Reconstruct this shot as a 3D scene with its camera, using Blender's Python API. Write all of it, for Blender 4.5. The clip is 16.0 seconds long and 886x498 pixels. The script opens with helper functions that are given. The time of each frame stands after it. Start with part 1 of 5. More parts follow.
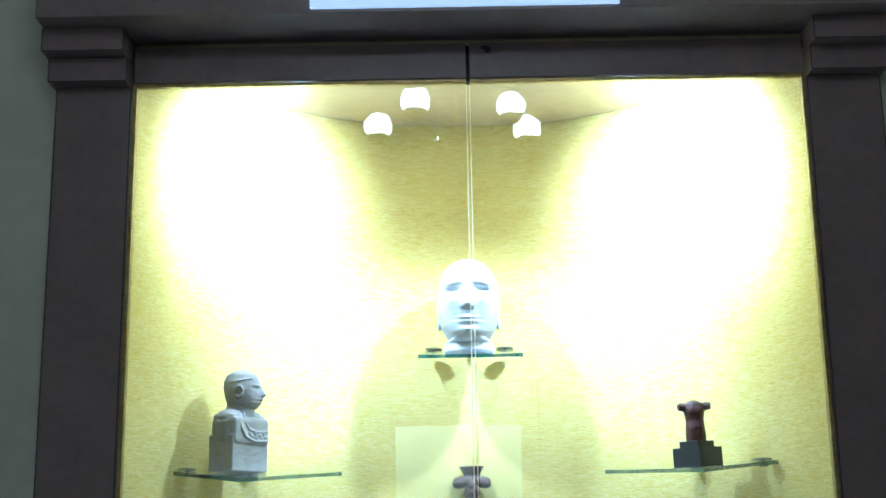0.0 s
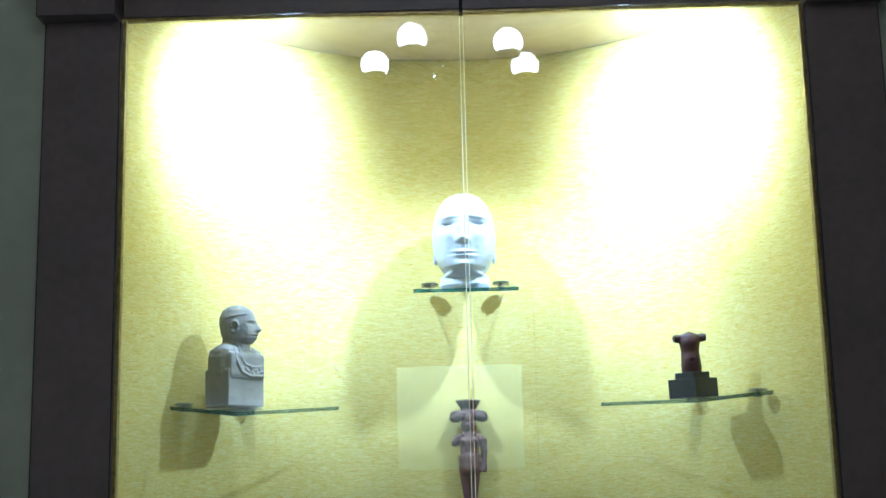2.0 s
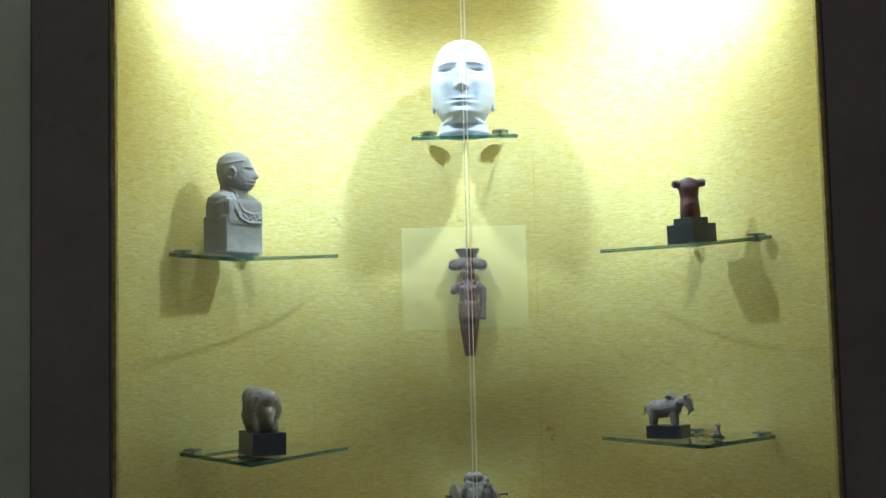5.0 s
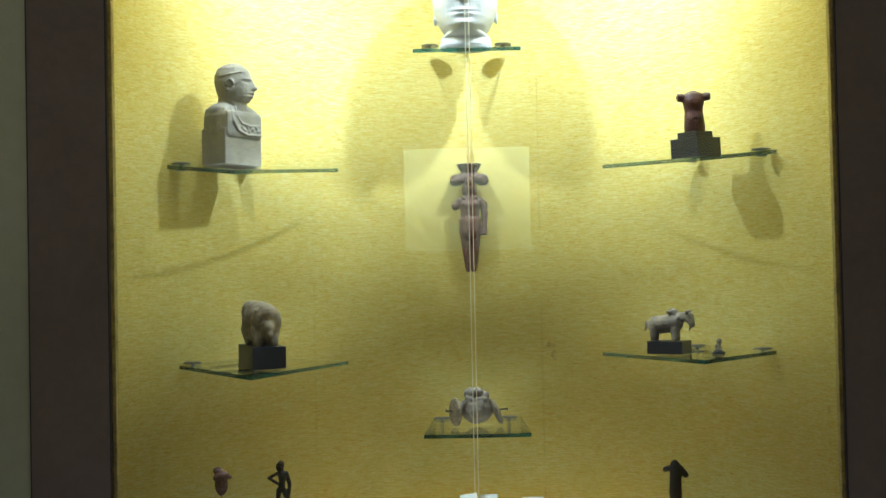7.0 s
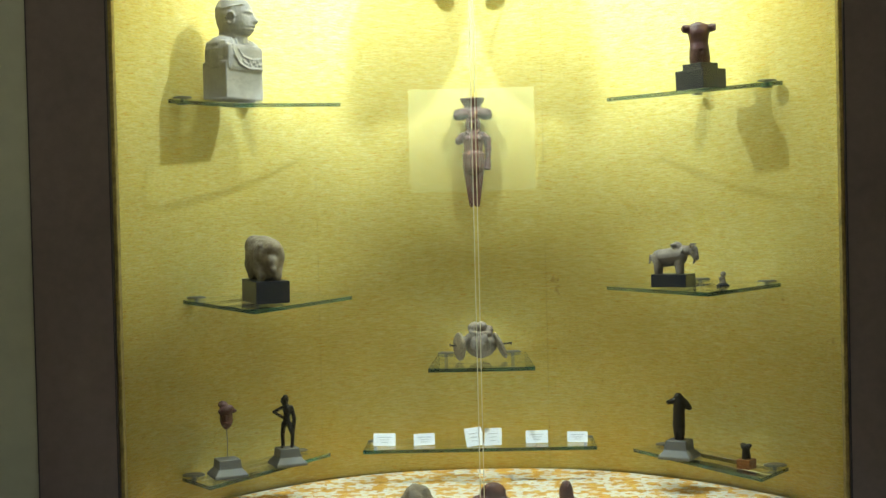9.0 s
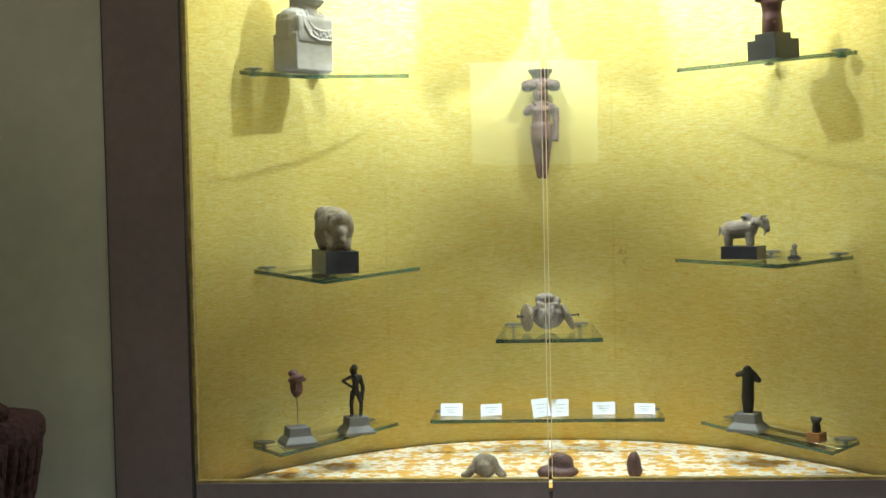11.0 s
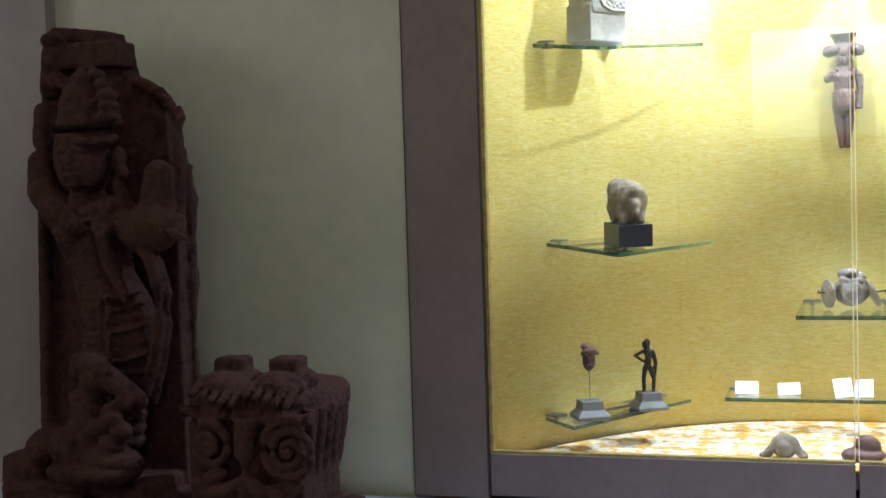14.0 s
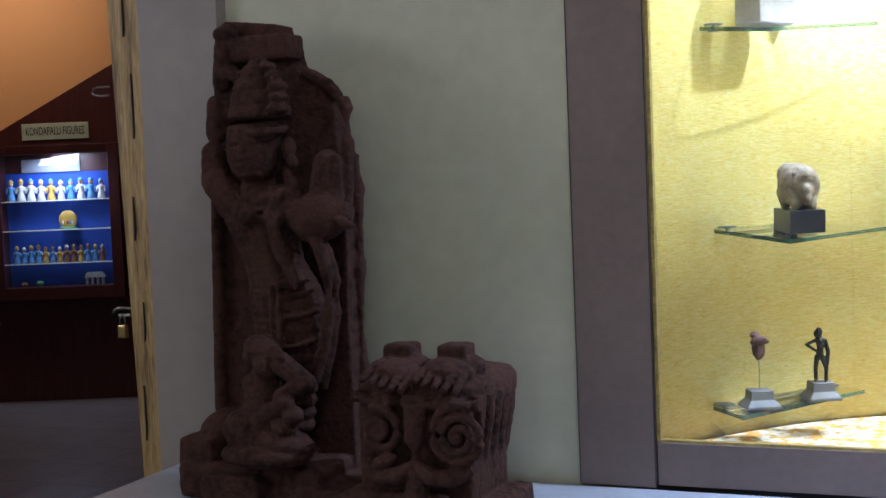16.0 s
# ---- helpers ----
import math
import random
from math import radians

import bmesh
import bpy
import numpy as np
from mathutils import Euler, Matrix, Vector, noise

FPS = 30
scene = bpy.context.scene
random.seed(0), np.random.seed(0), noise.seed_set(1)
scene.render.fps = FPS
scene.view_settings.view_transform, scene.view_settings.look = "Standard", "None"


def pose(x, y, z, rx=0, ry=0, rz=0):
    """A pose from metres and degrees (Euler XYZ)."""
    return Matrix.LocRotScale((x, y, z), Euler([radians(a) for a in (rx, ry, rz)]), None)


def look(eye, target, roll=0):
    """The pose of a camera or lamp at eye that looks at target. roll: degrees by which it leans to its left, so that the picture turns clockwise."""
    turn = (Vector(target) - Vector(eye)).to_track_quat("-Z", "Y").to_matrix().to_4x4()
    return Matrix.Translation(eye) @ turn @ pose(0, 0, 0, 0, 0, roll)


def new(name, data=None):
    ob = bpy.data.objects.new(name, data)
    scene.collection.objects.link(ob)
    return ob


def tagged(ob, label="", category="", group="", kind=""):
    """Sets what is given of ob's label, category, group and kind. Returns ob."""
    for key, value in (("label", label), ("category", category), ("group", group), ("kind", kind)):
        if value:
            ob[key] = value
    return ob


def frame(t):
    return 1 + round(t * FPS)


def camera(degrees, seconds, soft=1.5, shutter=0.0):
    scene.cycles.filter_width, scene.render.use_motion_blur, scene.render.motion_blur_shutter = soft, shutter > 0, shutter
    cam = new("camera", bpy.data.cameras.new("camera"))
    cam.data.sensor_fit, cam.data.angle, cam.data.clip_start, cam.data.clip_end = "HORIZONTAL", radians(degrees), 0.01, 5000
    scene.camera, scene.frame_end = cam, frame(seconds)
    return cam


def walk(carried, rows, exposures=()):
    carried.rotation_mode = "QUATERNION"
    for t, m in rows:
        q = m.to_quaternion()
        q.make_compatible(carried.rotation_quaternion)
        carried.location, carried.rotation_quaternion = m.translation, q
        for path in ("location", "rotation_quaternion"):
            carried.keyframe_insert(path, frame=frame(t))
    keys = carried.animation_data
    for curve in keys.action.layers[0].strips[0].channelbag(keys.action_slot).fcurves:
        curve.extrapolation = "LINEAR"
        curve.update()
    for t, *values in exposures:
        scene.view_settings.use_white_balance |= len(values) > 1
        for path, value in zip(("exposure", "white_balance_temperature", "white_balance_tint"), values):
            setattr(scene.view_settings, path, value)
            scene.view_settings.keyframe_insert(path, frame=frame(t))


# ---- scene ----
# ---- camera: held in the hand, turning down the showcase and then to the left ----
cam = camera(38.81, 16.0)
# seconds, eye, target, roll
PATH = [
    (0, (0.0067, 0.1636, 1.5868), (-0.0019, 2.1119, 2.0384), -0.91),
    (0.5, (0.0071, 0.1676, 1.5818), (-0.0026, 2.1212, 2.0099), -1.01),
    (1, (0.0142, 0.1743, 1.5759), (0.0019, 2.1333, 1.9783), -1.18),
    (1.5, (0.0197, 0.1779, 1.5717), (0.0053, 2.1412, 1.9526), -1.32),
    (2, (0.0233, 0.1781, 1.5668), (0.0079, 2.1443, 1.9326), -1.34),
    (2.5, (0.0271, 0.1792, 1.5631), (0.0098, 2.1491, 1.9086), -1.33),
    (3, (0.0316, 0.1812, 1.5534), (0.0100, 2.1568, 1.8644), -1.47),
    (3.5, (0.0291, 0.1790, 1.5485), (0.0060, 2.1590, 1.8298), -1.46),
    (4, (0.0325, 0.1832, 1.5424), (0.0037, 2.1668, 1.7961), -1.41),
    (4.5, (0.0362, 0.1843, 1.5330), (0.0051, 2.1724, 1.7484), -1.48),
    (5, (0.0414, 0.1965, 1.5206), (0.0082, 2.1896, 1.6829), -1.44),
    (7.5, (0.0474, 0.2199, 1.4940), (0.0047, 2.2193, 1.5190), -1.18),
    (8, (0.0493, 0.2217, 1.4881), (0.0038, 2.2212, 1.4889), -1.29),
    (8.5, (0.0507, 0.2280, 1.4807), (0.0023, 2.2273, 1.4580), -1.36),
    (11, (0.0297, 0.2197, 1.4687), (-0.1158, 2.2128, 1.3898), -1.27),
    (11.5, (0.0196, 0.2177, 1.4686), (-0.1789, 2.2060, 1.3822), -1.18),
    (12, (0.0132, 0.2193, 1.4674), (-0.2518, 2.1997, 1.3783), -1.27),
    (12.5, (0.0055, 0.2232, 1.4666), (-0.3461, 2.1900, 1.3767), -1.58),
    (13, (-0.0057, 0.2248, 1.4642), (-0.4286, 2.1773, 1.3709), -1.78),
    (13.5, (-0.0171, 0.2261, 1.4634), (-0.5124, 2.1613, 1.3645), -1.79),
    (14, (-0.0267, 0.2231, 1.4622), (-0.5841, 2.1410, 1.3575), -1.74),
    (14.5, (-0.0360, 0.2209, 1.4632), (-0.6658, 2.1159, 1.3521), -1.77),
    (15, (-0.0464, 0.2192, 1.4617), (-0.7316, 2.0949, 1.3496), -1.90),
    (15.5, (-0.0558, 0.2160, 1.4599), (-0.7866, 2.0744, 1.3478), -2.05),
    (16, (-0.0599, 0.2115, 1.4600), (-0.8361, 2.0512, 1.3464), -2.31),
]
EXPOSURES = [(0.0, -0.28, 4700, 4), (1.5, -0.45, 4800, 4), (4.0, -0.88, 5050, 6), (5.0, -0.80, 5350, 6), (8.5, -0.28, 6900, -2), (11.0, 0.16, 6700, 6), (12.5, 0.40, 6200, 12), (14.5, 0.78, 5650, 17), (16.0, 1.02, 5350, 20)]
walk(cam, [(t, look(eye, target, roll)) for t, eye, target, roll in PATH], EXPOSURES)

# ---- world and lamps ----
world = bpy.data.worlds.new("world")
scene.world = world
world.use_nodes = True
world.node_tree.nodes["Background"].inputs[0].default_value = (0.5, 0.55, 0.6, 1)
world.node_tree.nodes["Background"].inputs[1].default_value = 0.02


def lamp(name, kind, energy, colour, m, **settings):
    data = bpy.data.lights.new(name, kind)
    data.energy, data.color = energy, colour
    if "radius" in settings:
        data.shadow_soft_size = settings["radius"]
    if "angle" in settings:
        data.spot_size, data.spot_blend = radians(settings["angle"]), settings.get("blend", 0.6)
    if "size" in settings:
        data.size = settings["size"]
    ob = new(name, data)
    ob.matrix_world = m
    return ob


LAMP_COLOUR = (0.80, 0.97, 1.12)
# two fittings behind the head rail, each with a wash on its own side, a weak all-round spill and a wide beam down the case
for at, side, power in (((-0.290, 2.548, 2.474), -1, 0.95), ((0.375, 2.548, 2.478), 1, 1.15)):
    lamp("case_wash", "SPOT", 54.0 * power, LAMP_COLOUR, look(at, (0.045 + side * 0.47, 2.76, 2.38)), radius=0.022, angle=112, blend=1.0)
    lamp("case_spill", "POINT", 2.2 * power, LAMP_COLOUR, pose(*at), radius=0.022)
    lamp("case_beam", "SPOT", 52.0 * power, LAMP_COLOUR, look(at, (0.045 - side * 0.21, 2.86, 1.15)), radius=0.022, angle=94, blend=1.0)
GLOBE_GLOW = 38.0
# soft light from the left: area lamp added at the side wall, out of view
lamp("side_fill", "AREA", 15, (1.0, 0.97, 0.90), look((-3.585, 0.75, 1.85), (0.0, 1.2, 1.3)), size=1.7)
lamp("far_room_lamp", "POINT", 13, (1.0, 0.76, 0.50), pose(-5.91, 6.39, 3.23), radius=0.12)
lamp("far_case_tube", "AREA", 2.2, (0.75, 0.85, 1.0), look((-5.83, 7.11, 1.69), (-5.82, 7.27, 1.12)), size=0.25)


# ---- materials ----
def material(name, colour=(0.5, 0.5, 0.5), rough=0.5, metal=0.0, vary=0.0, scale=20.0, bump=0.0, bump_scale=None, squash=(1, 1, 1), dark=None, coat=0.0, fine=0.0):
    """A surface with colour that varies at two scales, and relief."""
    mat = bpy.data.materials.new(name)
    mat.use_nodes = True
    nt = mat.node_tree
    n, l = nt.nodes, nt.links
    b = n["Principled BSDF"]
    b.inputs["Base Color"].default_value = (*colour, 1)
    b.inputs["Roughness"].default_value = rough
    b.inputs["Metallic"].default_value = metal
    b.inputs["Coat Weight"].default_value = coat
    tc = n.new("ShaderNodeTexCoord")
    mp = n.new("ShaderNodeMapping")
    mp.inputs["Scale"].default_value = squash
    l.new(tc.outputs["Object"], mp.inputs["Vector"])

    def noise_at(s, detail=5.0):
        t = n.new("ShaderNodeTexNoise")
        t.inputs["Scale"].default_value = s
        t.inputs["Detail"].default_value = detail
        l.new(mp.outputs["Vector"], t.inputs["Vector"])
        return t.outputs["Fac"]

    if vary or dark:
        big, small = noise_at(scale), noise_at(scale * 6.5)
        mixed = n.new("ShaderNodeMath")
        mixed.operation = "MULTIPLY_ADD"
        l.new(small, mixed.inputs[0])
        mixed.inputs[1].default_value = 0.45 + fine
        half = n.new("ShaderNodeMath")
        half.operation = "MULTIPLY"
        half.inputs[1].default_value = 0.55
        l.new(big, half.inputs[0])
        l.new(half.outputs[0], mixed.inputs[2])
        ramp = n.new("ShaderNodeValToRGB")
        ramp.color_ramp.elements[0].position, ramp.color_ramp.elements[1].position = 0.36, 0.66
        low = dark or tuple(c * (1 - vary) for c in colour)
        ramp.color_ramp.elements[0].color = (*low, 1)
        ramp.color_ramp.elements[1].color = (*(min(1, c * (1 + vary * 0.5)) for c in colour), 1)
        l.new(mixed.outputs[0], ramp.inputs["Fac"])
        l.new(ramp.outputs["Color"], b.inputs["Base Color"])
    if bump:
        bp = n.new("ShaderNodeBump")
        bp.inputs["Strength"].default_value = bump
        bp.inputs["Distance"].default_value = 0.004
        l.new(noise_at(bump_scale or scale * 3), bp.inputs["Height"])
        l.new(bp.outputs["Normal"], b.inputs["Normal"])
    return mat


def glass_material(name, tint, gloss=1.0, rough=0.0):
    """Clear glass: what is behind it shows through, and its gloss follows the Fresnel law."""
    mat = bpy.data.materials.new(name)
    mat.use_nodes = True
    n, l = mat.node_tree.nodes, mat.node_tree.links
    n.remove(n["Principled BSDF"])
    clear, shine, mix, fres = (n.new("ShaderNode" + k) for k in ("BsdfTransparent", "BsdfGlossy", "MixShader", "Fresnel"))
    clear.inputs["Color"].default_value = (*tint, 1)
    shine.inputs["Roughness"].default_value = rough
    shine.inputs["Color"].default_value = (gloss, gloss, gloss, 1)
    fres.inputs["IOR"].default_value = 1.5
    l.new(fres.outputs[0], mix.inputs[0])
    l.new(clear.outputs[0], mix.inputs[1])
    l.new(shine.outputs[0], mix.inputs[2])
    l.new(mix.outputs[0], n["Material Output"].inputs["Surface"])
    return mat


def glow_material(name, colour, strength):
    mat = bpy.data.materials.new(name)
    mat.use_nodes = True
    b = mat.node_tree.nodes["Principled BSDF"]
    b.inputs["Base Color"].default_value = (*colour, 1)
    b.inputs["Emission Color"].default_value = (*colour, 1)
    b.inputs["Emission Strength"].default_value = strength
    return mat


def lit_panel_material():
    """A frosted pane lit from above, fading downwards."""
    mat = glow_material("lit_window", (0.74, 1.0, 0.84), 1.0)
    n, l = mat.node_tree.nodes, mat.node_tree.links
    tc, sp, mr = (n.new("ShaderNode" + k) for k in ("TexCoord", "SeparateXYZ", "MapRange"))
    l.new(tc.outputs["Generated"], sp.inputs[0])
    l.new(sp.outputs[2], mr.inputs["Value"])
    mr.inputs["To Min"].default_value, mr.inputs["To Max"].default_value = 0.35, 2.5
    l.new(mr.outputs["Result"], n["Principled BSDF"].inputs["Emission Strength"])
    return mat


def polished_edge_material():
    """The ground edge of a pane: white, and lit through from behind."""
    mat = bpy.data.materials.new("polished_pane_edge")
    mat.use_nodes = True
    n, l = mat.node_tree.nodes, mat.node_tree.links
    n.remove(n["Principled BSDF"])
    a, b, m = n.new("ShaderNodeBsdfDiffuse"), n.new("ShaderNodeBsdfTranslucent"), n.new("ShaderNodeMixShader")
    a.inputs[0].default_value = b.inputs[0].default_value = (0.92, 0.90, 0.80, 1)
    m.inputs[0].default_value = 0.70
    l.new(a.outputs[0], m.inputs[1])
    l.new(b.outputs[0], m.inputs[2])
    l.new(m.outputs[0], n["Material Output"].inputs["Surface"])
    return mat


LAMINATE = material("mauve_laminate", (0.238, 0.172, 0.150), 0.42, vary=0.14, scale=9, bump=0.05, bump_scale=240)
WALL_PAINT = material("green_cream_paint", (0.60, 0.575, 0.425), 0.62, vary=0.10, scale=3.5, bump=0.12, bump_scale=160)
END_PAINT = material("pinkish_grey_paint", (0.33, 0.272, 0.245), 0.55, vary=0.12, scale=3, bump=0.1, bump_scale=160)
CEILING_PAINT = material("white_ceiling_paint", (0.7, 0.69, 0.64), 0.8, vary=0.08, scale=4, bump=0.1)
LEDGE_STONE = material("pale_ledge_stone", (0.40, 0.41, 0.45), 0.35, vary=0.16, scale=14, bump=0.05)
GOLD_STRIP = material("gold_beading", (0.50, 0.36, 0.12), 0.35, 0.4, vary=0.4, scale=40, bump=0.2)
DARK_EDGE = material("dark_edge_band", (0.045, 0.032, 0.03), 0.5, vary=0.3, scale=30)
DARK_GAP = material("dark_gap", (0.015, 0.012, 0.012), 0.7, vary=0.2, scale=60)
CASE_CEILING = material("tan_gloss_board", (0.50, 0.40, 0.28), 0.30, vary=0.12, scale=7, bump=0.08, bump_scale=14, dark=(0.40, 0.31, 0.20))
PANE = glass_material("pane_glass", (0.985, 0.992, 0.985))
SHELF_GLASS = glass_material("shelf_glass", (0.965, 0.98, 0.96), 1.0)
SHELF_EDGE = material("green_glass_edge", (0.030, 0.190, 0.120), 0.12, vary=0.75, scale=22, dark=(0.002, 0.010, 0.008), coat=0.6)
PANE_EDGE = polished_edge_material()


def let_light_through(mat, share):
    """Mixes clear glass into a surface."""
    n, l = mat.node_tree.nodes, mat.node_tree.links
    clear, mix = n.new("ShaderNodeBsdfTransparent"), n.new("ShaderNodeMixShader")
    mix.inputs[0].default_value = share
    l.new(n["Principled BSDF"].outputs[0], mix.inputs[1])
    l.new(clear.outputs[0], mix.inputs[2])
    l.new(mix.outputs[0], n["Material Output"].inputs["Surface"])


let_light_through(SHELF_EDGE, 0.52)
STEEL = material("dull_steel", (0.30, 0.29, 0.27), 0.33, 0.9, vary=0.3, scale=60)
BLACK_BASE = material("black_lacquered_wood", (0.018, 0.019, 0.028), 0.30, vary=0.35, scale=40, bump=0.08)
GREY_BASE = material("grey_painted_wood", (0.16, 0.155, 0.15), 0.55, vary=0.22, scale=60, bump=0.15)
BROWN_BASE = material("varnished_brown_wood", (0.30, 0.12, 0.035), 0.35, vary=0.4, scale=30, squash=(1, 1, 6), bump=0.1)
PLASTER = material("white_plaster_cast", (0.47, 0.475, 0.51), 0.62, vary=0.10, scale=26, bump=0.12, bump_scale=150)
GREY_STONE = material("pale_grey_stone", (0.31, 0.285, 0.265), 0.7, vary=0.25, scale=30, bump=0.35, bump_scale=160)
RED_STONE = material("red_jasper", (0.090, 0.029, 0.028), 0.42, vary=0.5, scale=60, bump=0.25)
TERRACOTTA = material("red_brown_terracotta", (0.118, 0.047, 0.037), 0.6, vary=0.35, scale=45, bump=0.35)
CLAY = material("buff_fired_clay", (0.27, 0.22, 0.155), 0.75, dark=(0.085, 0.054, 0.028), vary=0.40, scale=45, bump=0.45, bump_scale=190)
PALE_CLAY = material("pale_grey_clay", (0.26, 0.22, 0.185), 0.75, dark=(0.10, 0.072, 0.052), vary=0.35, scale=45, bump=0.4, bump_scale=190)
BRONZE = material("dark_bronze", (0.035, 0.030, 0.026), 0.38, 0.55, vary=0.5, scale=70, bump=0.2)
SANDSTONE = material("dark_red_sandstone", (0.058, 0.026, 0.0185), 0.88, vary=0.5, scale=9, bump=1.0, bump_scale=120, fine=0.25, dark=(0.013, 0.0056, 0.0042))
SANDSTONE.node_tree.nodes["Principled BSDF"].inputs["Specular IOR Level"].default_value = 0.15
PAPER = material("white_card", (0.80, 0.82, 0.86), 0.7, vary=0.05, scale=30)
PRINT = material("grey_print", (0.25, 0.26, 0.30), 0.7, vary=0.05, scale=30)
WOOD_TRIM = material("raw_yellow_wood", (0.50, 0.33, 0.13), 0.55, vary=0.55, scale=7, squash=(6, 6, 0.5), bump=0.3, dark=(0.16, 0.085, 0.025))
RED_WOOD = material("dark_red_panelling", (0.075, 0.016, 0.011), 0.38, vary=0.35, scale=6, squash=(5, 5, 0.6), bump=0.08)
ORANGE_PAINT = material("orange_wall_paint", (0.80, 0.42, 0.15), 0.7, vary=0.08, scale=2, bump=0.1)
BLUE_CLOTH = material("blue_backing_cloth", (0.02, 0.07, 0.42), 0.7, vary=0.2, scale=30)
GREEN_PLATE = material("pale_green_plate", (0.55, 0.62, 0.48), 0.4, vary=0.12, scale=20)
BLACK_PRINT = material("black_print", (0.02, 0.02, 0.02), 0.5, vary=0.1, scale=20)
BRASS = material("brass", (0.42, 0.30, 0.12), 0.3, 0.9, vary=0.3, scale=40)
GLOBE = glow_material("opal_globe", (1.0, 0.97, 0.93), GLOBE_GLOW)
LIT_PANEL = lit_panel_material()
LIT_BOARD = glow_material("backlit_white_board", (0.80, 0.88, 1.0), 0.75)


def floor_tile_material():
    mat = material("grey_floor_tiles", (0.20, 0.185, 0.18), 0.32, vary=0.25, scale=5, bump=0.03)
    n, l = mat.node_tree.nodes, mat.node_tree.links
    b = n["Principled BSDF"]
    brick = n.new("ShaderNodeTexBrick")
    brick.offset, brick.inputs["Scale"].default_value = 0.0, 1.0
    brick.inputs["Brick Width"].default_value, brick.inputs["Row Height"].default_value = 0.4, 0.4
    brick.inputs["Mortar Size"].default_value = 0.006
    tc = n.new("ShaderNodeTexCoord")
    l.new(tc.outputs["Object"], brick.inputs["Vector"])
    mix = n.new("ShaderNodeMix")
    mix.data_type = "RGBA"
    l.new(brick.outputs["Fac"], mix.inputs[0])
    l.new(b.inputs["Base Color"].links[0].from_socket, mix.inputs[6])
    mix.inputs[7].default_value = (0.09, 0.085, 0.08, 1)
    l.new(mix.outputs[2], b.inputs["Base Color"])
    return mat


def silk_material():
    """Yellow slubbed wall cloth: fine horizontal threads, blotches and some brown spots."""
    mat = bpy.data.materials.new("yellow_wall_cloth")
    mat.use_nodes = True
    n, l = mat.node_tree.nodes, mat.node_tree.links
    b = n["Principled BSDF"]
    b.inputs["Roughness"].default_value = 0.72
    tc = n.new("ShaderNodeTexCoord")

    def layer(squash, scale, detail=4.0, rough=0.6):
        mp = n.new("ShaderNodeMapping")
        mp.inputs["Scale"].default_value = squash
        l.new(tc.outputs["Object"], mp.inputs["Vector"])
        t = n.new("ShaderNodeTexNoise")
        t.inputs["Scale"].default_value, t.inputs["Detail"].default_value, t.inputs["Roughness"].default_value = scale, detail, rough
        l.new(mp.outputs["Vector"], t.inputs["Vector"])
        return t.outputs["Fac"]

    def ramp(fac, p0, c0, p1, c1):
        r = n.new("ShaderNodeValToRGB")
        r.color_ramp.elements[0].position, r.color_ramp.elements[1].position = p0, p1
        r.color_ramp.elements[0].color, r.color_ramp.elements[1].color = (*c0, 1), (*c1, 1)
        l.new(fac, r.inputs["Fac"])
        return r.outputs["Color"]

    def mix(kind, a, c, fac=1.0):
        m = n.new("ShaderNodeMix")
        m.data_type, m.blend_type = "RGBA", kind
        m.inputs[0].default_value = fac
        l.new(a, m.inputs[6])
        l.new(c, m.inputs[7])
        return m.outputs[2]

    threads = layer((1, 1, 11), 40, 6, 0.75)
    slubs = layer((1, 1, 9), 62, 3, 0.6)
    base = ramp(threads, 0.42, (0.75, 0.602, 0.145), 0.61, (0.84, 0.765, 0.370))
    slub = ramp(slubs, 0.34, (0.93, 0.64, 0.22), 0.43, (1, 1, 1))
    blotch = ramp(layer((1, 1, 0.6), 3.2, 3), 0.3, (0.88, 0.86, 0.78), 0.7, (1.0, 1.0, 1.0))
    spots = ramp(layer((1, 1, 1), 15, 4, 0.65), 0.245, (0.62, 0.42, 0.20), 0.30, (1, 1, 1))
    weave = ramp(layer((1, 1, 3.0), 170, 3, 0.7), 0.36, (0.80, 0.76, 0.58), 0.58, (1.0, 1.0, 1.0))
    col = mix("MULTIPLY", mix("MULTIPLY", mix("MULTIPLY", mix("MULTIPLY", base, weave, 0.7), slub, 0.85), blotch), spots, 0.7)
    # upright seams where the lengths of cloth meet, worn away in places
    sp = n.new("ShaderNodeSeparateXYZ")
    l.new(tc.outputs["Object"], sp.inputs[0])
    wear = layer((1, 1, 1), 9, 3)
    for x in (-0.285, 0.200):
        off, near, here, amount = (n.new("ShaderNodeMath") for _ in range(4))
        off.operation, near.operation, here.operation, amount.operation = "SUBTRACT", "ABSOLUTE", "LESS_THAN", "MULTIPLY"
        l.new(sp.outputs[0], off.inputs[0])
        off.inputs[1].default_value = x
        l.new(off.outputs[0], near.inputs[0])
        l.new(near.outputs[0], here.inputs[0])
        here.inputs[1].default_value = 0.0009
        worn = n.new("ShaderNodeMapRange")
        worn.inputs["From Min"].default_value, worn.inputs["From Max"].default_value = 0.42, 0.6
        worn.inputs["To Max"].default_value = 0.35
        l.new(wear, worn.inputs["Value"])
        l.new(here.outputs[0], amount.inputs[0])
        l.new(worn.outputs["Result"], amount.inputs[1])
        m = n.new("ShaderNodeMix")
        m.data_type = "RGBA"
        l.new(amount.outputs[0], m.inputs[0])
        l.new(col, m.inputs[6])
        m.inputs[7].default_value = (0.30, 0.17, 0.05, 1)
        col = m.outputs[2]
    l.new(col, b.inputs["Base Color"])
    bp = n.new("ShaderNodeBump")
    bp.inputs["Strength"].default_value, bp.inputs["Distance"].default_value = 0.3, 0.002
